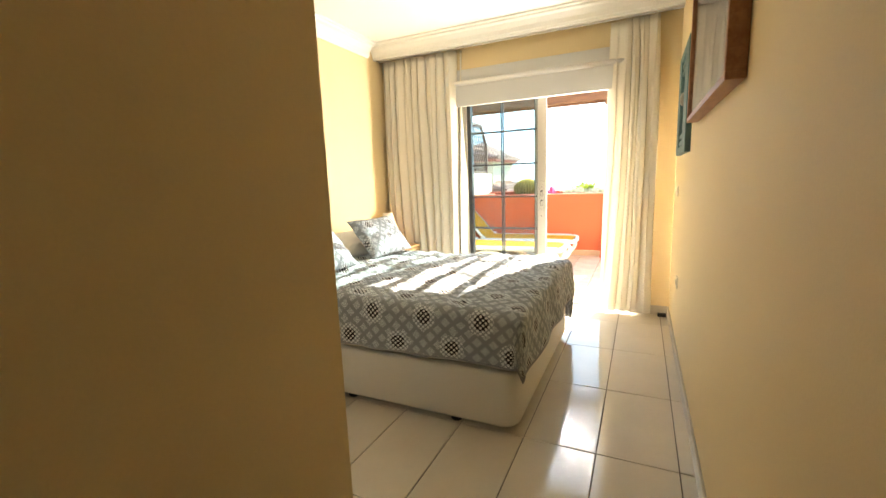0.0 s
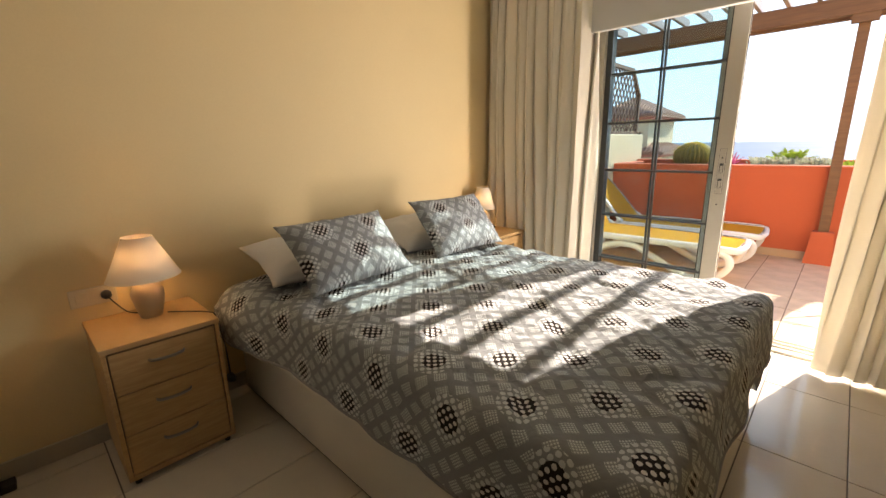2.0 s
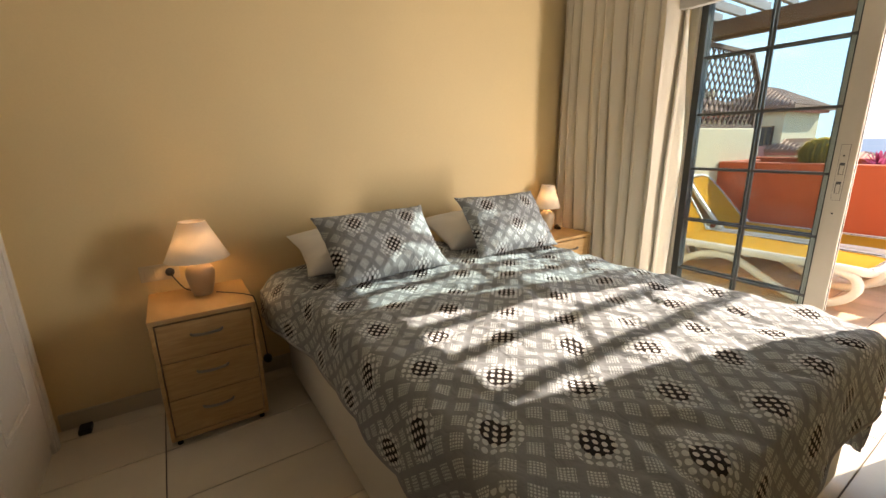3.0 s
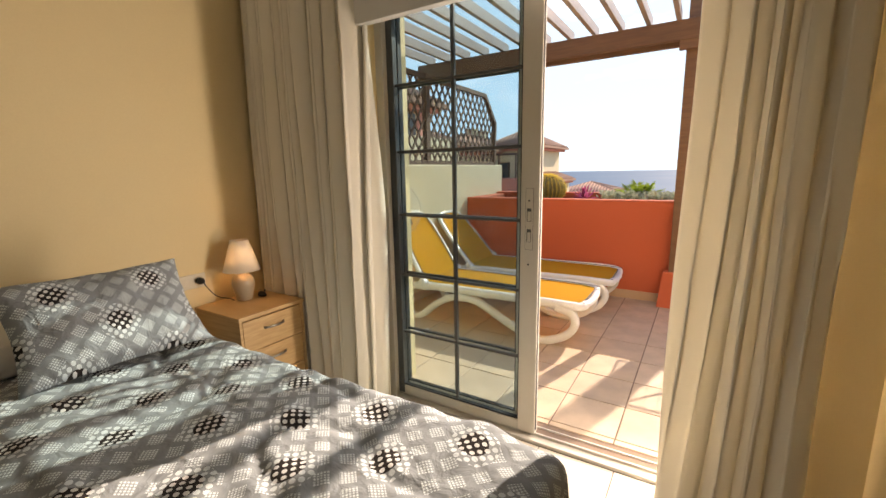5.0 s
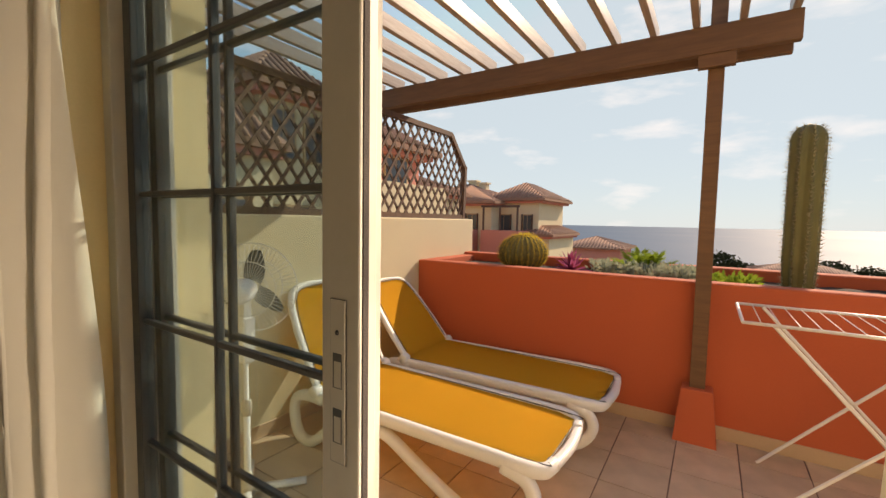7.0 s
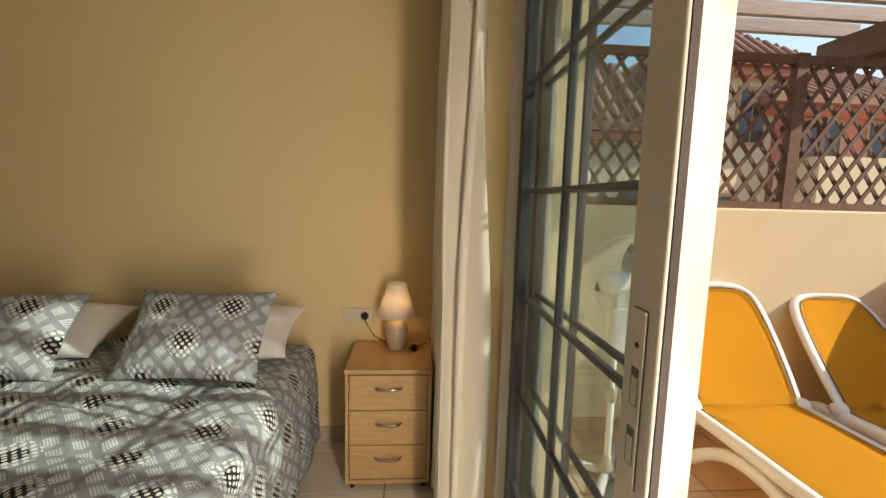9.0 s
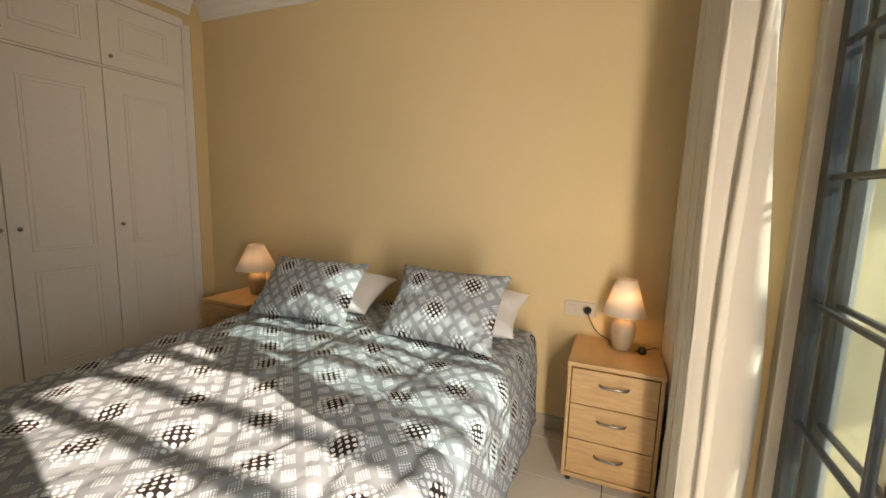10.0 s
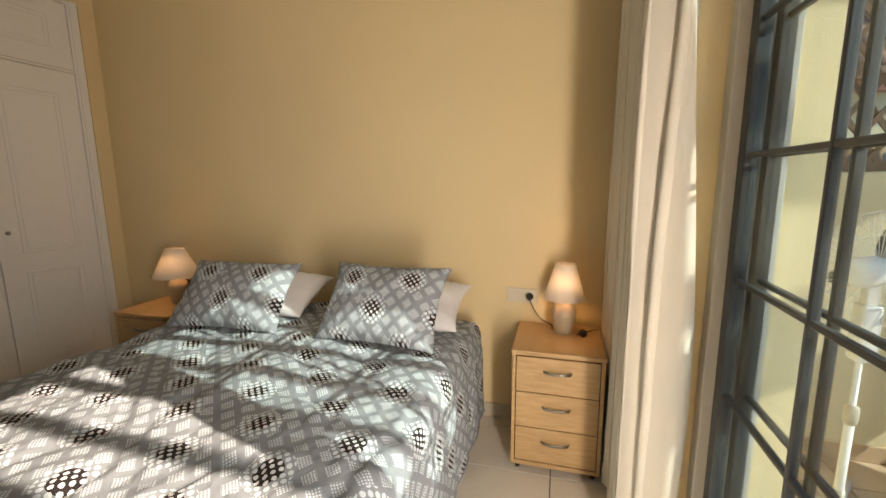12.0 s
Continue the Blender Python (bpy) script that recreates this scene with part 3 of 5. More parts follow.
def pillow(w, h, t, material, seed, label, place, pinch=0.09, category="pillow"):
    bm = bmesh.new()
    uvl = bm.loops.layers.uv.new("cloth")
    n, uvs = 30, {}
    sides = []
    for sgn in (1, -1):
        rows = []
        for j in range(n + 1):
            v = -1 + 2 * j / n
            row = []
            for i in range(n + 1):
                u = -1 + 2 * i / n
                x = w / 2 * u * (1 - pinch * (1 - v * v))
                y = h / 2 * v * (1 - pinch * (1 - u * u))
                q = (1 - abs(u) ** 2.6) * (1 - abs(v) ** 2.6)
                z = sgn * (t / 2 * max(0.0, q) ** 0.55 + 0.004) + 0.012 * noise.noise(Vector((u * 2.2, v * 2.2, seed))) + 0.006 * noise.noise(Vector((u * 6, v * 6, seed)))
                vt = bm.verts.new((x, y, z))
                uvs[vt] = (y * 1.05 + seed * 0.32 + 0.06, x * 1.05 + seed * 0.3)
                row.append(vt)
            rows.append(row)
        grid_faces(bm, rows)
        sides.append(rows)
    A, B = sides
    ring = lambda R: R[0][:-1] + [r[-1] for r in R[:-1]] + R[-1][:0:-1] + [r[0] for r in R[:0:-1]]
    ra, rb = ring(A), ring(B)
    for i in range(len(ra)):
        j = (i + 1) % len(ra)
        bm.faces.new((ra[i], ra[j], rb[j], rb[i]))
    for f in bm.faces:
        for lp in f.loops:
            lp[uvl].uv = uvs[lp.vert]
    ob = part("pillow", bm, material, None, "", True)
    ob.matrix_basis = place
    return tagged(ob, label, category)


def lean(x, y, z, slope, turn=0, tilt=0):
    """Width along y, height rising towards the bed head."""
    return Matrix.Translation((x, y, z)) @ Matrix.Rotation(radians(turn), 4, "Z") @ Matrix.Rotation(radians(-slope), 4, "Y").inverted() @ Matrix.Rotation(radians(90), 4, "Z") @ Matrix.Rotation(radians(tilt), 4, "Z")


pillow(0.66, 0.38, 0.16, LINEN, 1.0, "plain white bed pillow under the patterned cushion", lean(-2.61, -2.08, 0.75, 20))
pillow(0.66, 0.38, 0.16, LINEN, 2.0, "plain white bed pillow under the patterned cushion", lean(-2.61, -1.25, 0.75, 20))
pillow(0.62, 0.39, 0.16, PRINT, 3.0, "grey patterned cushion leaning on the white pillow", lean(-2.335, -2.05, 0.815, 47, 3), category="cushion")
pillow(0.58, 0.40, 0.16, PRINT, 4.0, "grey patterned cushion leaning on the white pillow", lean(-2.33, -1.24, 0.825, 50, -3), category="cushion")


# ---- bedside cabinets and lamps ----
def bedside(place):
    c = thing("bedside_cabinet", place, "pale beech bedside cabinet with three drawers and bow handles", "bedside cabinet", "bedside cabinets")
    w, d, h = 0.405, 0.40, 0.605
    part("side", bbox(-d, -w / 2, 0.03, 0, -w / 2 + 0.016, h - 0.022, bevel=0.0015, seg=1), BEECH, c)
    part("side", bbox(-d, w / 2 - 0.016, 0.03, 0, w / 2, h - 0.022, bevel=0.0015, seg=1), BEECH, c)
    part("top", bbox(-d - 0.005, -w / 2 - 0.004, h - 0.022, 0.006, w / 2 + 0.004, h, bevel=0.003), BEECH, c)
    part("back", bbox(-d, -w / 2 + 0.016, 0.05, -d + 0.006, w / 2 - 0.016, h - 0.022), BEECH, c)
    part("bottom", bbox(-d + 0.006, -w / 2 + 0.016, 0.03, 0, w / 2 - 0.016, 0.05, bevel=0.0015, seg=1), BEECH, c)
    # black block colours in the shade between the drawers
    part("gap_shade", bbox(-d + 0.01, -w / 2 + 0.0165, 0.051, -0.03, w / 2 - 0.0165, h - 0.0225), BLACK, c, "black block inside, the drawer gaps' shade put into colour")
    z0, z1 = 0.054, h - 0.027
    s = (z1 - z0) / 3
    for k in range(3):
        dr = part("drawer", bbox(-0.02, -w / 2 + 0.0195, z0 + s * k, -0.003, w / 2 - 0.0195, z0 + s * (k + 1) - 0.004, bevel=0.002, seg=1), BEECH, c)
        zc = z0 + s * (k + 0.62)
        pts = [(-0.004, -0.062, zc), (0.012, -0.052, zc), (0.021, -0.025, zc), (0.023, 0, zc), (0.021, 0.025, zc), (0.012, 0.052, zc), (-0.004, 0.062, zc)]
        hb = sweep(bmesh.new(), smooth_path(pts, 4), 0.006, 0.003, side=(0, 0, 1))
        part("handle", hb, STEEL, dr, "curved satin steel bow handle", True)
    for x in (-0.03, -d + 0.04):
        for y in (-w / 2 + 0.03, w / 2 - 0.03):
            f = lathe([(0.012, 0), (0.012, 0.03)], 10, True)
            bmesh.ops.translate(f, vec=(x, y, 0), verts=f.verts)
            part("foot", f, BLACK, c)
    return c


cab = bedside(pose(-2.458, -2.857, 0))
copy_thing(cab, pose(-2.478, -0.463, 0))


def lamp(place, wide, narrow):
    la = thing("table_lamp", place, "small lit table lamp with beige ceramic base and cream shade", "lamp", "bedside lamps")
    base = [(0.0, 0.0), (0.040, 0.0), (0.043, 0.006), (0.054, 0.05), (0.061, 0.09), (0.062, 0.11), (0.054, 0.135), (0.034, 0.152), (0.024, 0.158), (0.0, 0.158)]
    part("base", lathe(base, 36), CERAMIC, la, "beige ceramic base", True)
    part("stem", lathe([(0.008, 0.15), (0.008, 0.20), (0.016, 0.20), (0.016, 0.235)], 14), WHITE, la, "white bulb holder", True)
    sh = lathe([(wide, 0.178), (wide - 0.002, 0.178), (narrow - 0.002, 0.354), (narrow, 0.354)], 48)
    part("shade", sh, SHADE, la, "cream cloth cone shade", True)
    bulb = lathe([(0.014, 0.235), (0.022, 0.25), (0.026, 0.268), (0.022, 0.288), (0.01, 0.297), (0.0005, 0.299)], 16)
    m, nt, b = shader("warm bulb") if "warm bulb" not in bpy.data.materials else (bpy.data.materials["warm bulb"], None, None)
    if b:
        b.inputs["Emission Color"].default_value = (1.0, 0.64, 0.32, 1)
        b.inputs["Emission Strength"].default_value = 3.8
    part("bulb", bulb, m, la, "glowing warm bulb", True)
    return la


lamp(pose(-2.715, -2.838, 0.606), 0.138, 0.056)
lamp(pose(-2.763, -0.441, 0.606), 0.103, 0.05)


def socket(y0, z0, z1, width, flip):
    s = thing("wall_socket", pose(XB, y0, z0), "ivory double plate with rocker switch and power socket", "socket", "bedside sockets")
    h = z1 - z0
    part("plate", bbox(0, 0, 0, 0.009, width, h, bevel=0.003), PLATE, s)
    part("rocker", bbox(0.009, 0.02, 0.018, 0.0135, 0.02 + h - 0.036, h - 0.018, bevel=0.0015), PLATE, s)
    r = lathe([(0.021, 0.0), (0.024, 0.004), (0.019, 0.004), (0.019, -0.001), (0.0005, -0.001)], 20)
    bmesh.ops.transform(r, matrix=Matrix.Translation((0.0095, width - h / 2, h / 2)) @ Matrix.Rotation(radians(90), 4, "Y"), verts=r.verts)
    part("outlet", r, PLATE, s, "", True)
    return s


socket(-0.745, 0.705, 0.785, 0.165, False)
socket(-3.085, 0.655, 0.735, 0.165, False)


def cable(points, label, plug):
    c = thing("lamp_cable", pose(0, 0, 0), label, "cable", "lamp cables")
    part("cord", sweep(bmesh.new(), smooth_path(points, 6), 0.0028, 0.0028, n=6, power=1), BLACK, c, "", True)
    g = lathe([(0.0005, 0.045), (0.009, 0.044), (0.013, 0.03), (0.019, 0.022), (0.02, 0.0), (0.0005, 0.0)], 14)
    bmesh.ops.transform(g, matrix=Matrix.Translation(plug) @ Matrix.Rotation(radians(90), 4, "Y"), verts=g.verts)
    part("plug", g, BLACK, c, "round black plug", True)


cable([(-2.86, -0.62, 0.745), (-2.85, -0.60, 0.70), (-2.84, -0.56, 0.645), (-2.82, -0.50, 0.618), (-2.78, -0.497, 0.612)], "black lamp cable plugged in above the bedside cabinet", (XB + 0.0145, -0.62, 0.745))
cable([(-2.72, -0.375, 0.613), (-2.74, -0.33, 0.622), (-2.78, -0.29, 0.625), (-2.83, -0.27, 0.60), (-2.886, -0.262, 0.5)], "black lamp cable running over the cabinet top", (-2.75, -0.345, 0.615))
cable([(-2.86, -2.96, 0.695), (-2.84, -2.94, 0.66), (-2.80, -2.91, 0.622), (-2.765, -2.875, 0.613)], "black lamp cable plugged in above the bedside cabinet", (XB + 0.0145, -2.96, 0.695))
cable([(-2.68, -2.785, 0.613), (-2.62, -2.72, 0.612), (-2.55, -2.66, 0.609), (-2.52, -2.642, 0.59), (-2.50, -2.63, 0.45), (-2.52, -2.62, 0.30)], "black lamp cable hanging over the cabinet edge", (-2.53, -2.62, 0.28))


# ---- right wall: pictures, switch, socket ----
def framed_picture():
    p = thing("framed_print", pose(0, -2.25, 1.90), "large framed abstract grey wash print behind glass", "picture")
    y0, y1, z0, z1, w, d = -0.57, 0.58, -0.36, 0.36, 0.024, 0.056
    for c in ((-d, y0, z0, -0.001, y1, z0 + w), (-d, y0, z1 - w, -0.001, y1, z1), (-d, y0, z0 + w, -0.001, y0 + w, z1 - w), (-d, y1 - w, z0 + w, -0.001, y1, z1 - w)):
        part("frame_rail", bbox(*c, bevel=0.002, seg=1), FRAMEWOOD, p, "pale reddish wood frame rail")
    part("print", bbox(-0.034, y0 + w, z0 + w, -0.004, y1 - w, z1 - w), WASH, p, "soft grey wash drawing on white paper")
    part("glazing", bbox(-0.046, y0 + w, z0 + w, -0.043, y1 - w, z1 - w), CLEAR, p, "reflecting picture glass")


FRAMEWOOD = wood("pale red frame wood", (0.42, 0.20, 0.10), (0.28, 0.11, 0.05), 0.45, (8, 1, 8), 6)
WASH, _nt, _b = shader("grey wash print")
_tc = _nt.nodes.new("ShaderNodeTexCoord")
_n = node(_nt, "ShaderNodeTexNoise", Scale=2.2, Detail=3.0, Distortion=1.6)
_nt.links.new(_tc.outputs["Object"], _n.inputs["Vector"])
_r = _nt.nodes.new("ShaderNodeValToRGB")
_r.color_ramp.elements[0].position, _r.color_ramp.elements[1].position = 0.36, 0.62
_r.color_ramp.elements[0].color, _r.color_ramp.elements[1].color = (0.20, 0.18, 0.16, 1), (0.72, 0.66, 0.58, 1)
_nt.links.new(_n.outputs[0], _r.inputs[0])
_nt.links.new(_r.outputs[0], _b.inputs["Base Color"])
TEAL = surface("teal wash paint", (0.07, 0.16, 0.17), 0.55, vary=0.35, big=9, fine=60, bump=0.3)
framed_picture()

relief = thing("carved_wall_panel", pose(0, -0.97, 1.745), "narrow teal painted carved wooden wall panel", "wall panel")
y0, y1, z0, z1, w, d = -0.36, 0.33, -0.34, 0.34, 0.17, 0.035
for c in ((-d, y0, z0, -0.001, y0 + w + 0.05, z1), (-d, y1 - w, z0, -0.001, y1, z1), (-d, y0 + w + 0.05, z0, -0.001, y1 - w, z0 + 0.05), (-d, y0 + w + 0.05, z1 - 0.05, -0.001, y1 - w, z1)):
    part("frame_rail", bbox(*c, bevel=0.003, seg=1), TEAL, relief)
part("backing", bbox(-0.012, y0 + w + 0.05, z0 + 0.05, -0.001, y1 - w, z1 - 0.05), OUTWALL, relief, "pale backing board")
for zc in (-0.24, 0.23):
    for dz in (-0.025, 0.02):
        part("carving", bbox(-0.03, y0 + w + 0.07, zc + dz - 0.015, -0.012, y1 - w - 0.02, zc + dz + 0.015, bevel=0.004), TEAL, relief, "teal carved block")
st_ = lathe([(0.0005, -0.05), (0.018, -0.035), (0.026, 0.0), (0.018, 0.035), (0.0005, 0.05)], 12)
bmesh.ops.translate(st_, vec=(-0.02, 0.06, 0.03), verts=st_.verts)
part("boss", st_, STEEL, relief, "small pale oval boss", True)

sw = thing("light_switch", pose(0, -0.56, 1.095), "ivory light switch plate on the cream wall", "switch")
part("plate", bbox(-0.009, -0.042, 0, -0.0005, 0.042, 0.084, bevel=0.003), PLATE, sw)
part("rocker", bbox(-0.0135, -0.026, 0.016, -0.0095, 0.026, 0.068, bevel=0.0015), PLATE, sw)
so = thing("wall_socket", pose(0, -0.93, 0.455), "ivory single power socket low on the cream wall", "socket")
part("plate", bbox(-0.009, -0.042, 0, -0.0005, 0.042, 0.084, bevel=0.003), PLATE, so)
g = lathe([(0.019, 0.0), (0.022, 0.004), (0.017, 0.004), (0.017, -0.001), (0.0005, -0.001)], 18)
bmesh.ops.transform(g, matrix=Matrix.Translation((-0.0095, 0, 0.042)) @ Matrix.Rotation(radians(-90), 4, "Y"), verts=g.verts)
part("outlet", g, SKIRT, so, "", True)


def door_stop(x, y):
    s = thing("door_stop", pose(x, y, 0), "small black plastic block on the floor by the wall", "door stop", "black floor blocks")
    part("body", bbox(-0.035, -0.025, 0, 0.035, 0.025, 0.028, bevel=0.006), BLACK, s)


door_stop(-0.055, -0.20)
door_stop(-2.84, -3.40)

# ---- terrace ----
ZT, XT, YP = 0.03, -2.92, 2.60
terrace = structure("terrace_floor", bbox(XT - 0.2, 0.0, -0.2, 4.2, YP + 1.2, ZT - 0.005), TGROUT, "terracotta tiled terrace floor", "floor")
structure("wall_facade", bbox(0.15, -0.05, 0, 4.2, YE, 3.1), OUTWALL, "cream rendered house wall beside the terrace", "wall")
structure("roof_slab", bbox(XB - 0.6, YC - 0.6, H + 0.13, 4.2, YE + 0.03, H + 0.4), OUTWALL, "cream rendered flat roof edge", "roof")
structure("wall_terrace_side", bbox(XT - 0.18, YE, -0.2, XT, 3.63, 1.395, bevel=0.012), OUTWALL, "cream rendered low wall beside the terrace", "wall")
structure("parapet_inner", bbox(XT, YP, -0.2, 4.2, YP + 0.13, 1.015, bevel=0.012), RED, "salmon red rendered terrace parapet", "parapet")
structure("parapet_outer", bbox(XT - 0.18, YP + 0.85, -3.2, 4.2, YP + 1.0, 1.04, bevel=0.012), RED, "salmon red rendered outer planter wall", "parapet")
structure("wall_below", bbox(XT - 0.3, -6.5, -3.3, 4.4, YP + 0.84, -0.2), OUTWALL, "cream rendered storey below the terrace", "wall")
structure("planter_return", bbox(XT, YP + 0.13, 0.6, XT + 0.12, YP + 0.85, 1.015, bevel=0.01), RED, "salmon red planter end", "parapet")
soil = bmesh.new()
rows = [[soil.verts.new((XT + 0.12 + 7.0 * i / 120, YP + 0.13 + 0.72 * j / 14, 0.955 + 0.02 * noise.noise(Vector((i * 0.4, j * 0.5, 0))) + 0.012 * noise.noise(Vector((i * 1.3, j * 1.5, 4))))) for i in range(121)] for j in range(15)]
grid_faces(soil, rows)
structure("planter_soil", soil, SOIL, "dark soil in the parapet planter", "soil", True)
structure("terrace_skirting", bbox(XT + 0.001, YP - 0.012, ZT, 4.2, YP, ZT + 0.085, bevel=0.003, seg=1), TERRASKIRT := surface("pale terracotta skirting", (0.55, 0.38, 0.25), 0.5, vary=0.1), "pale terracotta tile skirting", "skirting")
structure("terrace_skirting_side", bbox(XT, YE, ZT, XT + 0.012, YP - 0.012, ZT + 0.085, bevel=0.003, seg=1), TERRASKIRT, "pale terracotta tile skirting", "skirting")

# pergola
pergola = thing("pergola", pose(0, 0, 0), "brown timber pergola with open slats on one post", "pergola")
PX, PY = -0.69, 2.54
ped = bmesh.new()
rows = [[ped.verts.new((PX + sx * hw, PY + sy * hw * 0.8 - 0.02, z)) for sx, sy in ((-1, -1), (1, -1), (1, 1), (-1, 1))] for hw, z in ((0.118, ZT), (0.085, 0.355), (0.078, 0.362))]
grid_faces(ped, rows, True)
ped.faces.new(rows[-1])
pedestal = tagged(part("post_pedestal", ped, RED), "tapered salmon red rendered post pedestal", "pedestal")
part("post", bbox(PX - 0.042, PY - 0.045, 0.362, PX + 0.042, PY + 0.045, 2.74, bevel=0.004), BROWN, pergola)
part("collar", bbox(PX - 0.095, PY - 0.10, 2.30, PX + 0.095, PY - 0.046, 2.375, bevel=0.004), BROWN, pergola)
part("beam", bbox(XT - 0.55, PY - 0.105, 2.375, -0.31, PY - 0.047, 2.535, bevel=0.004), BROWN, pergola)
part("beam", bbox(XT - 0.55, PY + 0.047, 2.36, -0.33, PY + 0.10, 2.52, bevel=0.004), BROWN, pergola)
part("ledger", bbox(XT - 0.55, YE, 2.38, -0.31, YE + 0.045, 2.50, bevel=0.004), BROWN, pergola)
for k in range(14):
    x = -0.345 - 0.2285 * k
    part("slat", bbox(x - 0.019, YE + 0.046, 2.536, x + 0.019, PY + 0.02, 2.622, bevel=0.003, seg=1), SLAT, pergola)

# trellis on the side wall
trellis = thing("trellis_screen", pose(XT - 0.09, 0, 1.395), "brown wooden diamond trellis screen on the low wall", "trellis")
YA, YM, YB, TOP = YE + 0.02, 1.90, 3.56, 0.875


def rail(a, b, w=0.045, d=0.045):
    A, B = Vector(a), Vector(b)
    return sweep(bmesh.new(), [A, B], d / 2, w / 2, side=(1, 0, 0), n=4, power=0.01)


for a, b in (((0, YA, 0.0225), (0, YB, 0.0225)), ((0, YA, TOP), (0, 3.27, TOP)), ((0, 3.26, TOP), (0, YB, 0.56)), ((0, YB, 0.58), (0, YB - 0.03, 0.0)),
             ((0, YA + 0.02, 0.0), (0, YA + 0.02, TOP + 0.03)), ((0, YM, 0.0), (0, YM, TOP + 0.035))):
    wd = 0.07 if a[1] == YM and b[1] == YM else 0.045
    deep = 0.052 if a[1] == b[1] else 0.045 if a[2] == b[2] else 0.048 if a[2] > 0.7 else 0.055
    part("rail", rail(a, b, wd, deep), TRELLIS, trellis)


def clip_lath(y_at_0, slope):
    """A lath through (y_at_0, 0) cut to the screen's outline."""
    pts = []
    for i in range(0, 401):
        z = TOP * i / 400
        y = y_at_0 + slope * z
        edge = 3.27 + (TOP - z) / (TOP - 0.56) * (YB - 3.27) if z > 0.56 else YB
        if YA + 0.01 < y < edge - 0.01:
            pts.append((y, z))
    return pts


for side, slope in ((0.008, 0.72), (-0.008, -0.72)):
    y = YA - 1.2
    while y < YB + 1.2:
        pts = clip_lath(y, slope)
        if len(pts) > 12:
            part("lath", sweep(bmesh.new(), [(side, *pts[0]), (side, *pts[-1])], 0.005, 0.011, side=(1, 0, 0), n=4, power=0.01), TRELLIS, trellis)
        y += 0.118


pendant = thing("hanging_ornament", pose(XT - 0.058, 0.64, 1.51), "small white leaf-shaped ornament hung on the trellis", "ornament")
orn = bmesh.new()
rows = [[orn.verts.new((0.004 * sgn * (1 - abs(u)), 0.024 * math.sin(math.pi * (0.04 + 0.92 * i / 8)) ** 0.8 * u, 0.085 * i / 8)) for u, sgn in ((-1, 0), (0, 1), (1, 0), (0, -1))] for i in range(9)]
grid_faces(orn, rows, True)
orn.faces.new(rows[0][::-1])
orn.faces.new(rows[-1])
part("leaf", orn, RESIN, pendant)
part("cord", sweep(bmesh.new(), [(0, 0, 0.083), (0, 0, 0.16)], 0.001, 0.001, n=5, power=1), BLACK, pendant)


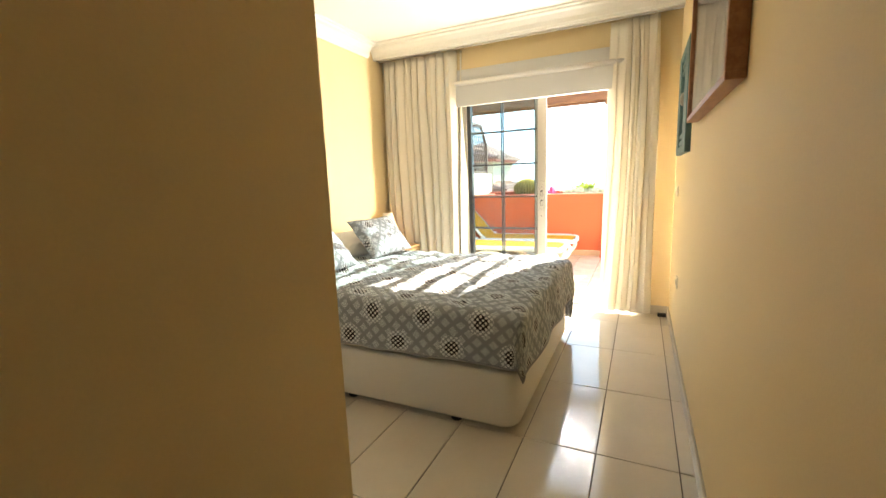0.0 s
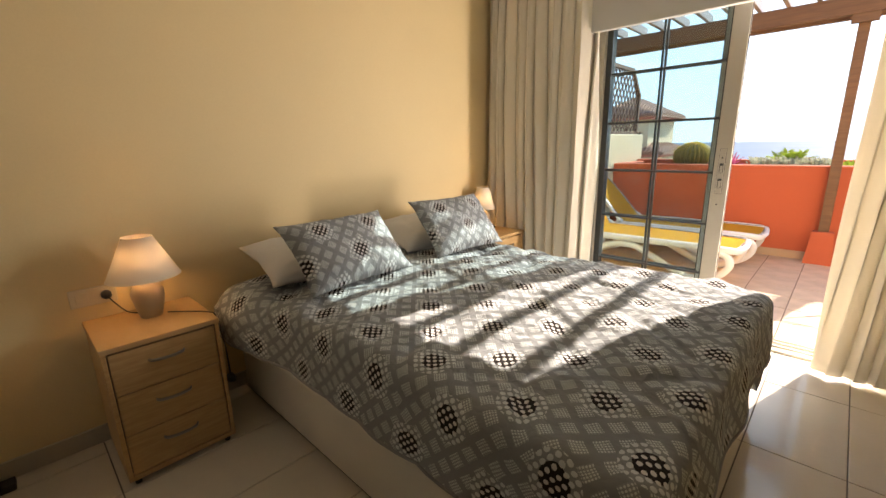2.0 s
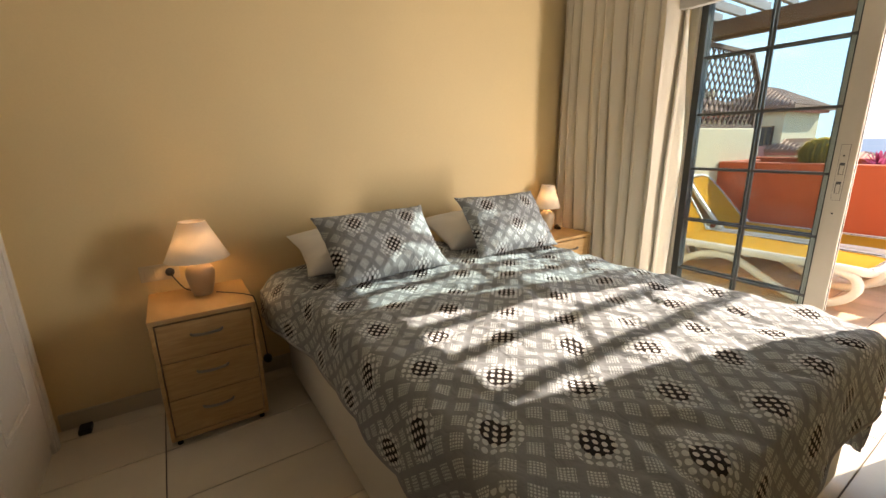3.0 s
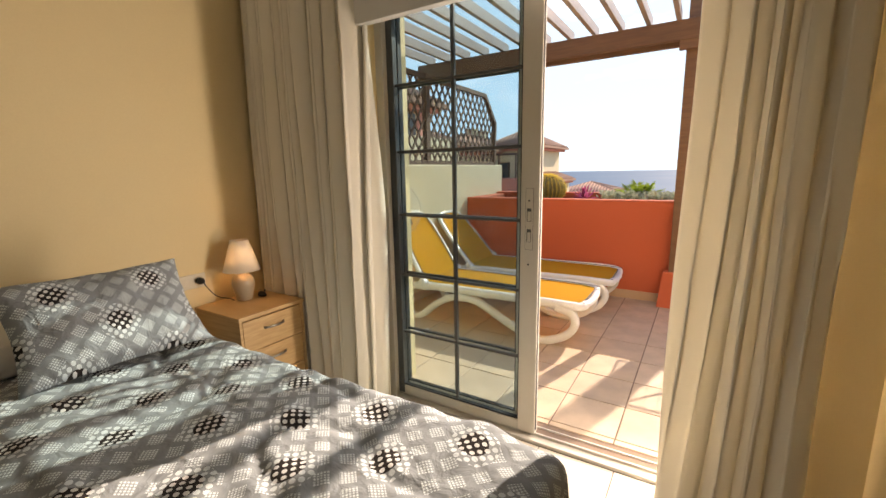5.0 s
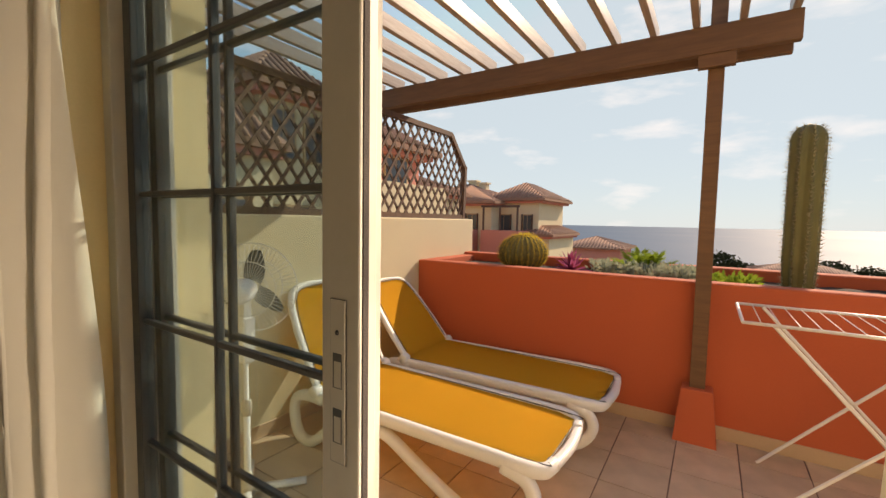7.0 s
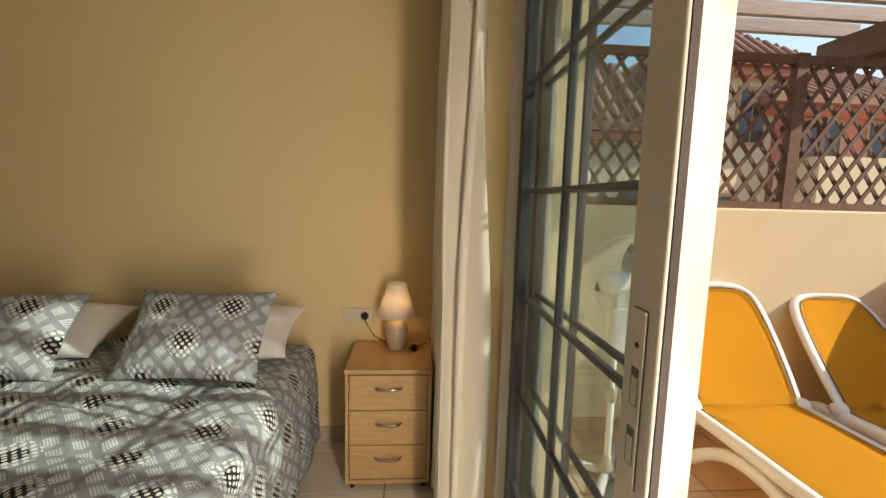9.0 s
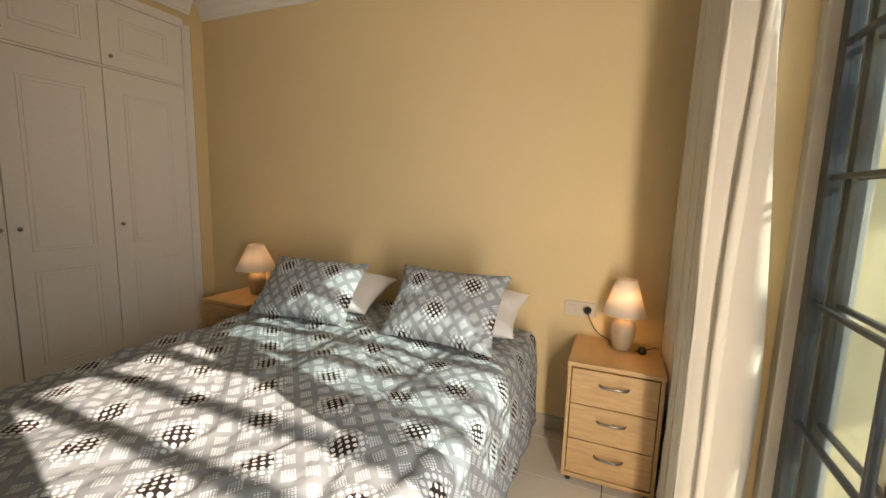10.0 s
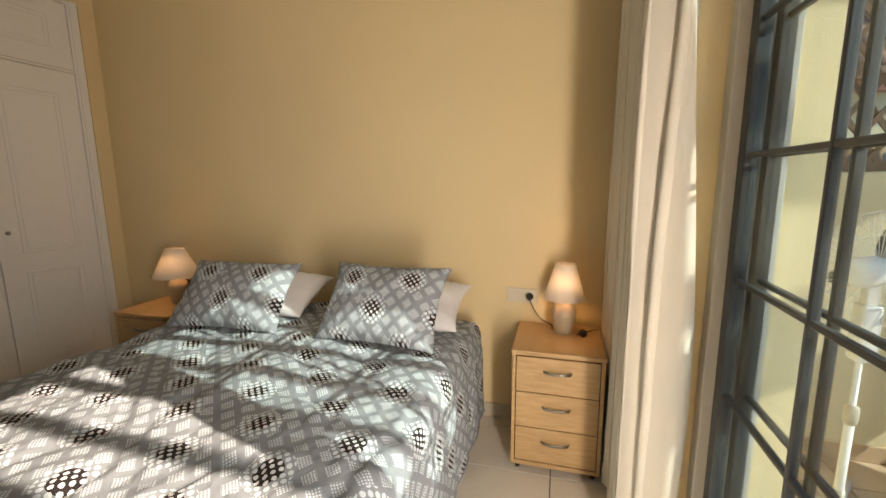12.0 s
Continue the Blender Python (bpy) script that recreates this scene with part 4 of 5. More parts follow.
# ---- sun loungers ----
def lounger(place, recline=122):
    L = thing("sun_lounger", place, "white resin sun lounger with raised back and orange sling", "sun lounger", "sun loungers")
    z = 0.30
    for s in (-1, 1):
        y = s * 0.30
        pts = [(0.06, y, z), (-0.06, y, z + 0.004), (-0.15, y, z - 0.02), (-0.195, y, z - 0.10), (-0.17, y, 0.07), (-0.10, y, 0.022), (-0.01, y, 0.045), (0.13, y, 0.16), (0.27, y, 0.235), (0.42, y, 0.255), (0.55, y, 0.235),
               (0.72, y, 0.15), (0.93, y, 0.05), (1.04, y, 0.022), (1.15, y, 0.035), (1.27, y, 0.10), (1.325, y, 0.19), (1.29, y, 0.27), (1.18, y, z)]
        part("leg", sweep(bmesh.new(), smooth_path(pts, 6), 0.028, 0.030, side=(0, 1, 0)), RESIN, L, "white resin wave-shaped side leg", True)
        rp = [(-0.05, y, z + 0.012), (0.3, y, z + 0.018), (0.7, y, z + 0.02), (1.1, y, z + 0.024), (1.28, y * 0.98, z + 0.02), (1.35, y * 0.86, z + 0.012), (1.37, y * 0.6, z + 0.01)]
        part("side_rail", sweep(bmesh.new(), smooth_path(rp, 6), 0.026, 0.031), RESIN, L, "", True)
        hb = lathe([(0.0005, -0.03), (0.032, -0.03), (0.036, -0.02), (0.036, 0.02), (0.032, 0.03), (0.0005, 0.03)], 16)
        bmesh.ops.transform(hb, matrix=Matrix.Translation((0.0, y, z + 0.04)) @ Matrix.Rotation(radians(90), 4, "X"), verts=hb.verts)
        part("hinge", hb, RESIN, L, "round white hinge knuckle", True)
        part("prop", sweep(bmesh.new(), [(-0.16 - (recline - 122) * 0.004, y * 0.86, z + 0.26), (0.02, y * 0.86, z - 0.02)], 0.012, 0.01), RESIN, L, "", True)
    part("foot_rail", sweep(bmesh.new(), smooth_path([(1.37, -0.20, z + 0.01), (1.385, 0, z + 0.008), (1.37, 0.20, z + 0.01)], 6), 0.024, 0.022), RESIN, L, "", True)
    for x in (0.1, 0.6, 1.15):
        part("crossbar", bbox(x - 0.02, -0.28, z - 0.03, x + 0.02, 0.28, z - 0.008, bevel=0.005), RESIN, L)

    def sheet(p0, p1, w0, w1, sag):
        bm, A, B = bmesh.new(), Vector(p0), Vector(p1)
        rows = []
        n = (B - A).cross(Vector((0, 1, 0))).normalized()
        for j in range(15):
            t = j / 14
            w = w0 + (w1 - w0) * t
            end = 1 - max(0, (t - 0.9) / 0.1) ** 2 * 0.16
            rows.append([bm.verts.new(A.lerp(B, t) + Vector((0, w * end * (i / 8 - 0.5), 0)) + n * (-sag * math.sin(math.pi * t) * math.sin(math.pi * i / 8))) for i in range(9)])
        grid_faces(bm, rows)
        r = bmesh.ops.solidify(bm, geom=bm.faces[:], thickness=0.005)
        return bm
    part("seat_sling", sheet((-0.012, 0, z + 0.046), (1.35, 0, z + 0.034), 0.555, 0.545, -0.012), SLING, L, "orange mesh seat sling", True)
    part("piping", sweep(bmesh.new(), smooth_path([(0.03, -0.278, z + 0.042), (1.26, -0.27, z + 0.044), (1.345, -0.20, z + 0.036), (1.355, 0, z + 0.034), (1.345, 0.20, z + 0.036), (1.26, 0.27, z + 0.044), (0.03, 0.278, z + 0.042)], 5), 0.0026, 0.0026, n=5), DARK, L, "thin dark sling edge", True)
    c, s_ = math.cos(radians(recline)), math.sin(radians(recline))
    P = lambda d, y, k=0.0: (c * d + s_ * k, y, z + 0.045 + s_ * d - c * k)
    ln = 0.66
    fr_ = [P(-0.02, -0.285), P(0.2, -0.283), P(0.42, -0.268), P(0.58, -0.235), P(0.645, -0.17), P(0.665, -0.08), P(0.668, 0), P(0.665, 0.08), P(0.645, 0.17), P(0.58, 0.235), P(0.42, 0.268), P(0.2, 0.283), P(-0.02, 0.285)]
    back = part("backrest_frame", sweep(bmesh.new(), smooth_path(fr_, 5), 0.022, 0.018), RESIN, L, "white rounded backrest frame", True)
    bm = bmesh.new()
    rows = []
    for j in range(17):
        d = 0.0 + 0.65 * j / 16
        hw = 0.272 if d < 0.2 else 0.272 - 0.02 * ((d - 0.2) / 0.22) if d < 0.42 else 0.252 - 0.09 * ((d - 0.42) / 0.235) ** 2
        rows.append([bm.verts.new(P(d, hw * (i / 4 - 1), 0.012 - 0.01 * math.sin(math.pi * i / 8))) for i in range(9)])
    grid_faces(bm, rows)
    bmesh.ops.solidify(bm, geom=bm.faces[:], thickness=0.005)
    part("back_sling", bm, SLING, L, "orange mesh back sling", True)
    e = [P(0.03, -0.268, 0.02), P(0.2, -0.266, 0.02), P(0.42, -0.247, 0.02), P(0.57, -0.21, 0.02), P(0.628, -0.15, 0.02), P(0.645, 0, 0.02), P(0.628, 0.15, 0.02), P(0.57, 0.21, 0.02), P(0.42, 0.247, 0.02), P(0.2, 0.266, 0.02), P(0.03, 0.268, 0.02)]
    part("piping", sweep(bmesh.new(), smooth_path(e, 4), 0.0026, 0.0026, n=5), DARK, L, "thin dark sling edge", True)
    return L


lounger(pose(-2.55, 1.40, ZT))
lounger(pose(-2.50, 2.16, ZT, 0, 0, 1.0), 131)


# ---- pedestal fan ----
def fan(place, turn):
    F = thing("pedestal_fan", place, "white pedestal fan with grey blades standing on the terrace", "fan")
    for a in (45, 135, 225, 315):
        bm = sweep(bmesh.new(), [(0.02, 0, 0.03), (0.27, 0, 0.018)], 0.022, 0.015, n=6)
        bmesh.ops.rotate(bm, matrix=Matrix.Rotation(radians(a + 10), 3, "Z"), verts=bm.verts)
        part("foot", bm, RESIN, F, "", True)
    part("hub", lathe([(0.0005, 0.0), (0.04, 0.01), (0.04, 0.06), (0.022, 0.08), (0.02, 0.12), (0.0005, 0.12)], 18), SKIRT, F, "grey base hub", True)
    part("pole", lathe([(0.016, 0.06), (0.016, 0.45), (0.011, 0.45), (0.011, 0.76)], 16), RESIN, F, "", True)
    part("collar", lathe([(0.018, 0.40), (0.024, 0.41), (0.024, 0.47), (0.014, 0.48)], 16), SKIRT, F, "grey height collar", True)
    part("control_box", bbox(-0.035, -0.032, 0.66, 0.035, 0.032, 0.88, bevel=0.012, seg=3), RESIN, F, "white control box with buttons", True)
    part("neck", bbox(-0.02, -0.02, 0.86, 0.02, 0.02, 0.97, bevel=0.006), RESIN, F)
    R = pose(0, 0, 1.005, 0, 0, turn) @ Matrix.Rotation(radians(-90), 4, "X")   # local z -> facing
    mt = lathe([(0.0005, -0.13), (0.03, -0.128), (0.048, -0.115), (0.055, -0.09), (0.055, 0.0), (0.048, 0.03), (0.0005, 0.03)], 24)
    bmesh.ops.transform(mt, matrix=R, verts=mt.verts)
    part("motor", mt, RESIN, F, "white motor housing", True)
    for k in range(3):
        bm = bmesh.new()
        rows = []
        for i in range(9):
            t = i / 8
            r = 0.035 + 0.15 * t
            wd = 0.035 + 0.10 * math.sin(math.pi * min(1, 0.25 + t * 0.72))
            rows.append([bm.verts.new((r * math.cos(a), r * math.sin(a), 0.085 + 0.02 * (q / 6 - 0.5))) for q in range(7) for a in [(q / 6 - 0.35) * wd / r * 0.75 + 0.2 * t]])
        grid_faces(bm, rows)
        bmesh.ops.solidify(bm, geom=bm.faces[:], thickness=0.003)
        bmesh.ops.transform(bm, matrix=R @ Matrix.Rotation(radians(120 * k + 25), 4, "Z"), verts=bm.verts)
        part("blade", bm, BLADE, F, "dark grey fan blade", True)
    bm = bmesh.new()
    for k in range(56):
        a = 2 * math.pi * k / 56
        pr = [(0.05, 0.03), (0.13, 0.035), (0.20, 0.06), (0.216, 0.088), (0.20, 0.115), (0.13, 0.14), (0.035, 0.145)]
        sweep(bm, [(r * math.cos(a), r * math.sin(a), z) for r, z in pr], 0.0015, 0.0015, n=3, power=1)
    for r, z in ((0.217, 0.088), (0.13, 0.141), (0.13, 0.034), (0.05, 0.146)):
        sweep(bm, [(r * math.cos(2 * math.pi * i / 32), r * math.sin(2 * math.pi * i / 32), z) for i in range(33)], 0.003, 0.003, n=4, power=1)
    bmesh.ops.transform(bm, matrix=R, verts=bm.verts)
    part("cage", bm, RESIN, F, "white wire cage")


BLADE = surface("grey blade plastic", (0.10, 0.11, 0.11), 0.4, bump=0.0)
fan(pose(-2.49, 0.63, ZT), 37)

# ---- drying rack ----
rack = thing("drying_rack", pose(0.0, 2.15, ZT), "white wire folding drying rack by the parapet", "drying rack")
for y in (-0.28, 0.28):
    part("rail", sweep(bmesh.new(), [(-0.52, y, 0.90), (0.55, y, 0.90)], 0.008, 0.008, n=6, power=1), RESIN, rack, "", True)
for k in range(16):
    x = -0.52 + 1.07 * k / 15
    part("wire", sweep(bmesh.new(), [(x, -0.28, 0.90), (x, 0.28, 0.90)], 0.0025 if 0 < k < 15 else 0.008, 0.0025 if 0 < k < 15 else 0.008, n=5, power=1), RESIN, rack)
for y in (-0.26, 0.26):
    part("leg", sweep(bmesh.new(), [(-0.40, y, 0.895), (0.38, y, 0.0)], 0.009, 0.009, n=6, power=1), RESIN, rack)
    part("leg", sweep(bmesh.new(), [(0.40, y, 0.895), (-0.38, y, 0.0)], 0.009, 0.009, n=6, power=1), RESIN, rack)

# ---- plants in the planter ----
CACTUS = surface("cactus green", (0.17, 0.16, 0.06), 0.7, vary=0.25, big=8)
SPINE = cloth_glow("yellow spines", (0.72, 0.52, 0.10), 0.5, 60)
PALESPINE = surface("pale spines", (0.45, 0.42, 0.30), 0.6)
LEAF = cloth_glow("palm green", (0.26, 0.36, 0.05), 0.5, 40)
SILVER = cloth_glow("silver foliage", (0.40, 0.43, 0.31), 0.4, 40)
MAGENTA = cloth_glow("magenta leaf", (0.48, 0.10, 0.20), 0.5, 40)


def ribbed(rad, height, ribs, deep, n=96, rows_=20, col=False):
    bm = bmesh.new()
    rows = []
    for j in range(rows_ + 1):
        t = j / rows_
        if col:
            r0 = rad * (0.86 + 0.14 * min(1, t * 5)) * (1 if t < 0.9 else math.sqrt(max(0.0, 1 - ((t - 0.9) / 0.1) ** 2)) + 0.01)
            z = height * t
        else:
            a = math.pi * (0.12 + 0.88 * t)
            r0, z = rad * math.sin(a) + 0.004, height / 2 * (1 - math.cos(a)) - 0.02
        rows.append([bm.verts.new((r0 * (1 + deep * math.cos(ribs * 2 * math.pi * i / n)) * math.cos(2 * math.pi * i / n), r0 * (1 + deep * math.cos(ribs * 2 * math.pi * i / n)) * math.sin(2 * math.pi * i / n), z)) for i in range(n)])
    grid_faces(bm, rows, True)
    bm.faces.new(rows[-1])
    return bm, rows


def spines(rows, ribs, n, step, size, count):
    """Clusters of thin thorns along the ribs."""
    bm = bmesh.new()
    rnd = random.Random(5)
    for j in range(1, len(rows) - 1, step):
        for k in range(ribs):
            p = rows[j][round(k * n / ribs) % n]
            out = Vector((p.x, p.y, 0))
            out = (out.normalized() if out.length > 1e-4 else Vector((0, 0, 1)))
            for _ in range(count):
                d = (out + Vector((rnd.uniform(-1, 1), rnd.uniform(-1, 1), rnd.uniform(-0.6, 1.2))) * 0.9).normalized() * size * rnd.uniform(0.7, 1.3)
                s = d.cross(Vector((0.3, 0.2, 1))).normalized() * size * 0.075
                a, b, c = (bm.verts.new(Vector(p) + s), bm.verts.new(Vector(p) - s), bm.verts.new(Vector(p) + d))
                bm.faces.new((a, b, c))
    return bm


barrel = thing("barrel_cactus", pose(-2.10, 3.08, 0.95), "round golden barrel cactus growing in the planter", "cactus")
bm, rr = ribbed(0.20, 0.33, 26, 0.06, n=26 * 6)
rr = [[v.co.copy() for v in r] for r in rr]
part("body", bm, CACTUS, barrel, "ribbed green body", True)
part("spine_coat", spines(rr, 26, 26 * 6, 1, 0.036, 9), SPINE, barrel, "dense yellow spines")
column = thing("column_cactus", pose(-0.17, 3.06, 0.94), "tall green columnar cactus growing in the planter", "cactus")
bm, rr = ribbed(0.088, 1.10, 9, 0.10, n=72, rows_=44, col=True)
rr = [[v.co.copy() for v in r] for r in rr]
part("body", bm, CACTUS, column, "ribbed green column", True)
part("spine_coat", spines(rr, 9, 72, 1, 0.03, 7), PALESPINE, column, "short pale spines")


def rosette(name, place, count, length, width, material, label, category, seed, rise=0.9):
    T = thing(name, place, label, category)
    rnd = random.Random(seed)
    for k in range(count):
        az, el = rnd.uniform(0, 2 * math.pi), rnd.uniform(0.25, 1.35) * rise
        bm = bmesh.new()
        ln = length * rnd.uniform(0.7, 1.1)
        rows = []
        for i in range(6):
            t = i / 5
            w = width * (math.sin(math.pi * min(1, 0.15 + 0.85 * t)) ** 0.8) / 2 + 0.0008
            r, z = ln * t * math.cos(el), ln * t * math.sin(el) - 0.25 * ln * t * t * math.cos(el)
            rows.append([bm.verts.new((r, s * w, z + abs(s) * w * 0.5)) for s in (-1, 0, 1)])
        grid_faces(bm, rows)
        bmesh.ops.rotate(bm, matrix=Matrix.Rotation(az, 3, "Z"), verts=bm.verts)
        part("leaf", bm, material, T, "", True)


rosette("bromeliad", pose(-1.66, 3.08, 0.95), 54, 0.21, 0.028, MAGENTA, "magenta rosette succulent growing in the planter", "succulent", 3, 1.12)


def palm(place, seed):
    T = thing("young_palm", place, "small green palm growing in the planter", "palm")
    rnd = random.Random(seed)
    for k in range(16):
        az, el = k * 2.4 + rnd.uniform(-0.3, 0.3), rnd.uniform(0.6, 1.35)
        bm = bmesh.new()
        ln = rnd.uniform(0.26, 0.38)
        for i in range(34):
            t = 0.12 + 0.88 * i / 33
            c = Vector((ln * t * math.cos(el), 0, ln * t * math.sin(el) - 0.13 * t * t))
            w = 0.10 * math.sin(math.pi * (0.18 + 0.70 * t))
            for s in (-1, 1):
                tip = c + Vector((0.07 * math.cos(el), s * w, 0.07 * math.sin(el) - 0.05 * rnd.random()))
                mid = c.lerp(tip, 0.45)
                g = Vector((0.005 * math.cos(el), 0, 0.005 * math.sin(el)))
                bm.faces.new([bm.verts.new(v) for v in (c, mid + g, tip, mid - g)])
        bmesh.ops.rotate(bm, matrix=Matrix.Rotation(az, 3, "Z"), verts=bm.verts)
        part("frond", bm, LEAF, T)


palm(pose(-1.10, 3.2, 0.95), 4)


def leaf_cluster(name, x0, x1, y0, y1, z, h, count, size, material, label, category, seed):
    bm = bmesh.new()
    rnd = random.Random(seed)
    for _ in range(count):
        x, y = rnd.uniform(x0, x1), rnd.uniform(y0, y1)
        top = h * (0.5 + 0.5 * noise.noise(Vector((x * 5, y * 5, seed)))) + 0.02
        c = Vector((x, y, z + rnd.uniform(0, 1) * top))
        d = Vector((rnd.uniform(-1, 1), rnd.uniform(-1, 1), rnd.uniform(0.1, 1.2))).normalized() * size * rnd.uniform(0.6, 1.3)
        s = d.cross(Vector((rnd.uniform(-1, 1), rnd.uniform(-1, 1), 0.3))).normalized() * size * 0.22
        bm.faces.new((bm.verts.new(c), bm.verts.new(c + d * 0.5 + s), bm.verts.new(c + d), bm.verts.new(c + d * 0.5 - s)))
    return tagged(part(name, bm, material), label, category, "", "stuff")


leaf_cluster("ground_cover", -1.45, -0.72, 2.82, 3.35, 0.95, 0.15, 2800, 0.05, SILVER, "low silver-green ground cover in the planter", "foliage", 2)
leaf_cluster("yellow_succulents", -0.68, -0.40, 2.82, 3.1, 0.95, 0.09, 260, 0.06, LEAF, "yellow-green succulents in the planter", "foliage", 6)

# ---- ground, sea and neighbouring houses ----
gm = bmesh.new()
rows = []
for j in range(41):
    y = -80 + (j / 40) ** 2 * 480
    rows.append([gm.verts.new((-400 + 20 * i, y, (-3.2 if y < 12 else max(-34.0, -3.2 - (y - 12) * 0.11)) + (0.8 * noise.noise(Vector((i * 0.5, j * 0.6, 1))) if y > 12 else 0))) for i in range(41)])
far = [gm.verts.new((v.co.x * 11, 4850, -34)) for v in rows[-1]]
rows.append(far)
grid_faces(gm, rows)
structure("ground", gm, EARTH, "dry sloping hillside running down to the sea", "ground", True)
sm = bmesh.new()
f = [sm.verts.new(p) for p in ((-4900, 230, -30), (4900, 230, -30), (4900, 4900, -30), (-4900, 4900, -30))]
sm.faces.new(f)
structure("water", sm, SEA, "calm blue sea reaching the horizon", "sea")
PALE = surface("pale house render", (0.76, 0.63, 0.41), 0.9, vary=0.06, bump=0.2)
FARGLASS = surface("dark house window", (0.06, 0.07, 0.08), 0.15, bump=0.0)


SHUTTER = surface("dark brown paint", (0.10, 0.045, 0.03), 0.6)


def hip_roof(x0, x1, y0, y1, z, h, over):
    bm = bmesh.new()
    x0, x1, y0, y1 = x0 - over, x1 + over, y0 - over, y1 + over
    w, d = x1 - x0, y1 - y0
    r = min(w, d) / 2
    base = [bm.verts.new(p) for p in ((x0, y0, z), (x1, y0, z), (x1, y1, z), (x0, y1, z))]
    low = [bm.verts.new((v.co.x, v.co.y, z - 0.16)) for v in base]
    if w >= d:
        a, b = bm.verts.new((x0 + r, (y0 + y1) / 2, z + h)), bm.verts.new((x1 - r + 0.01, (y0 + y1) / 2, z + h))
        fs = ((base[0], base[1], b, a), (base[1], base[2], b), (base[2], base[3], a, b), (base[3], base[0], a))
    else:
        a, b = bm.verts.new(((x0 + x1) / 2, y0 + r, z + h)), bm.verts.new(((x0 + x1) / 2, y1 - r + 0.01, z + h))
        fs = ((base[1], base[2], b, a), (base[0], base[1], a), (base[3], base[0], a, b), (base[2], base[3], b))
    for q in fs:
        bm.faces.new(q)
    for i in range(4):
        j = (i + 1) % 4
        bm.faces.new((base[i], low[i], low[j], base[j]))
    bm.faces.new(low[::-1])
    return bm


def tile_rows(x0, x1, y0, y1, z, rise, over):
    """Rounded tile rows running up the four slopes."""
    bm = bmesh.new()
    x0, x1, y0, y1 = x0 - over, x1 + over, y0 - over, y1 + over
    half = min(x1 - x0, y1 - y0) / 2
    step = 0.24 if max(abs(x0), abs(y0)) < 40 else 0.5
    for lo, hi, at, sgn, along_x in ((x0, x1, y0, 1, True), (x0, x1, y1, -1, True), (y0, y1, x0, 1, False), (y0, y1, x1, -1, False)):
        a = lo + step / 2
        while a < hi:
            d = min(half, a - lo, hi - a)
            if d > 0.25:
                p, q = (a, at, z + 0.02), (a, at + sgn * d, z + 0.02 + rise * d / half)
                if not along_x:
                    p, q = (p[1], p[0], p[2]), (q[1], q[0], q[2])
                sweep(bm, [Vector(p), Vector(q)], step * 0.30, 0.045, n=6, power=1)
            a += step
    return bm


def house(label, body, wall, roof, windows, balconies=(), chimneys=()):
    x0, x1, y0, y1, z0, z1 = body
    Hs = thing("house", pose(0, 0, 0), label, "house", "neighbouring houses")
    part("wall", bbox(x0, y0, z0, x1, y1, z1), wall, Hs)
    rf = part("roof", hip_roof(x0, x1, y0, y1, z1, roof[0], roof[1]), ROOF, Hs, "brown clay tiled hip roof")
    part("tile_course", tile_rows(x0, x1, y0, y1, z1, roof[0], roof[1]), ROOF, rf, "rounded rows of clay roof tiles", True)
    part("eaves_band", bbox(x0 - roof[1] * 0.6, y0 - roof[1] * 0.6, z1 - 0.32, x1 + roof[1] * 0.6, y1 + roof[1] * 0.6, z1 - 0.165), PINK, Hs, "pink painted eaves band")
    for face, a, z, w, h in windows:
        wn_ = bbox(a - w / 2, y0 - 0.05, z, a + w / 2, y0 + 0.02, z + h) if face == "y" else bbox(x1 - 0.02, a - w / 2, z, x1 + 0.05, a + w / 2, z + h)
        wo = part("window", wn_, TAN, Hs, "tan framed window")
        k = 0.07
        for s in (0, 1):
            lo, hi = (a - w / 2 + k, a - k / 4) if s == 0 else (a + k / 4, a + w / 2 - k)
            g_ = bbox(lo, y0 - 0.06, z + k, hi, y0 - 0.045, z + h - k) if face == "y" else bbox(x1 + 0.045, lo, z + k, x1 + 0.06, hi, z + h - k)
            part("pane", g_, FARGLASS, wo)
        if face == "y":
            for sx in (-1, 1):
                part("shutter", bbox(a + sx * (w / 2 + 0.02) - 0.02, y0 - 0.22, z, a + sx * (w / 2 + 0.02) + 0.02, y0 - 0.02, z + h), SHUTTER, wo, "brown wooden shutter")
    part("plinth_wall", bbox(x0 - 0.04, y0 - 0.04, z0, x1 + 0.04, y1 + 0.04, min(z1 - 3.4, -0.3)), wall, Hs)
    for c in balconies:
        for k_ in range(3):
            bx = c[0] + 0.15 + (c[3] - c[0] - 0.3) * k_ / 2
            part("balcony_post", bbox(bx - 0.05, c[1] + 0.05, c[5], bx + 0.05, c[1] + 0.15, z1 - 0.7), SHUTTER, Hs, "dark timber balcony post")
        part("balcony_beam", bbox(c[0], c[1] + 0.04, z1 - 0.7, c[3], c[1] + 0.16, z1 - 0.55), SHUTTER, Hs, "dark timber balcony beam")
        part("balcony", bbox(*c), PALE if wall is PINK else PINK, Hs, "rendered balcony front")
    for cx, cy, cz in chimneys:
        part("chimney", bbox(cx - 0.35, cy - 0.3, cz, cx + 0.35, cy + 0.3, cz + 1.0, bevel=0.04, seg=1), PALE, rf, "cream chimney stack")
        part("chimney_cap", bbox(cx - 0.45, cy - 0.4, cz + 1.0, cx + 0.45, cy + 0.4, cz + 1.12), PALE, rf)


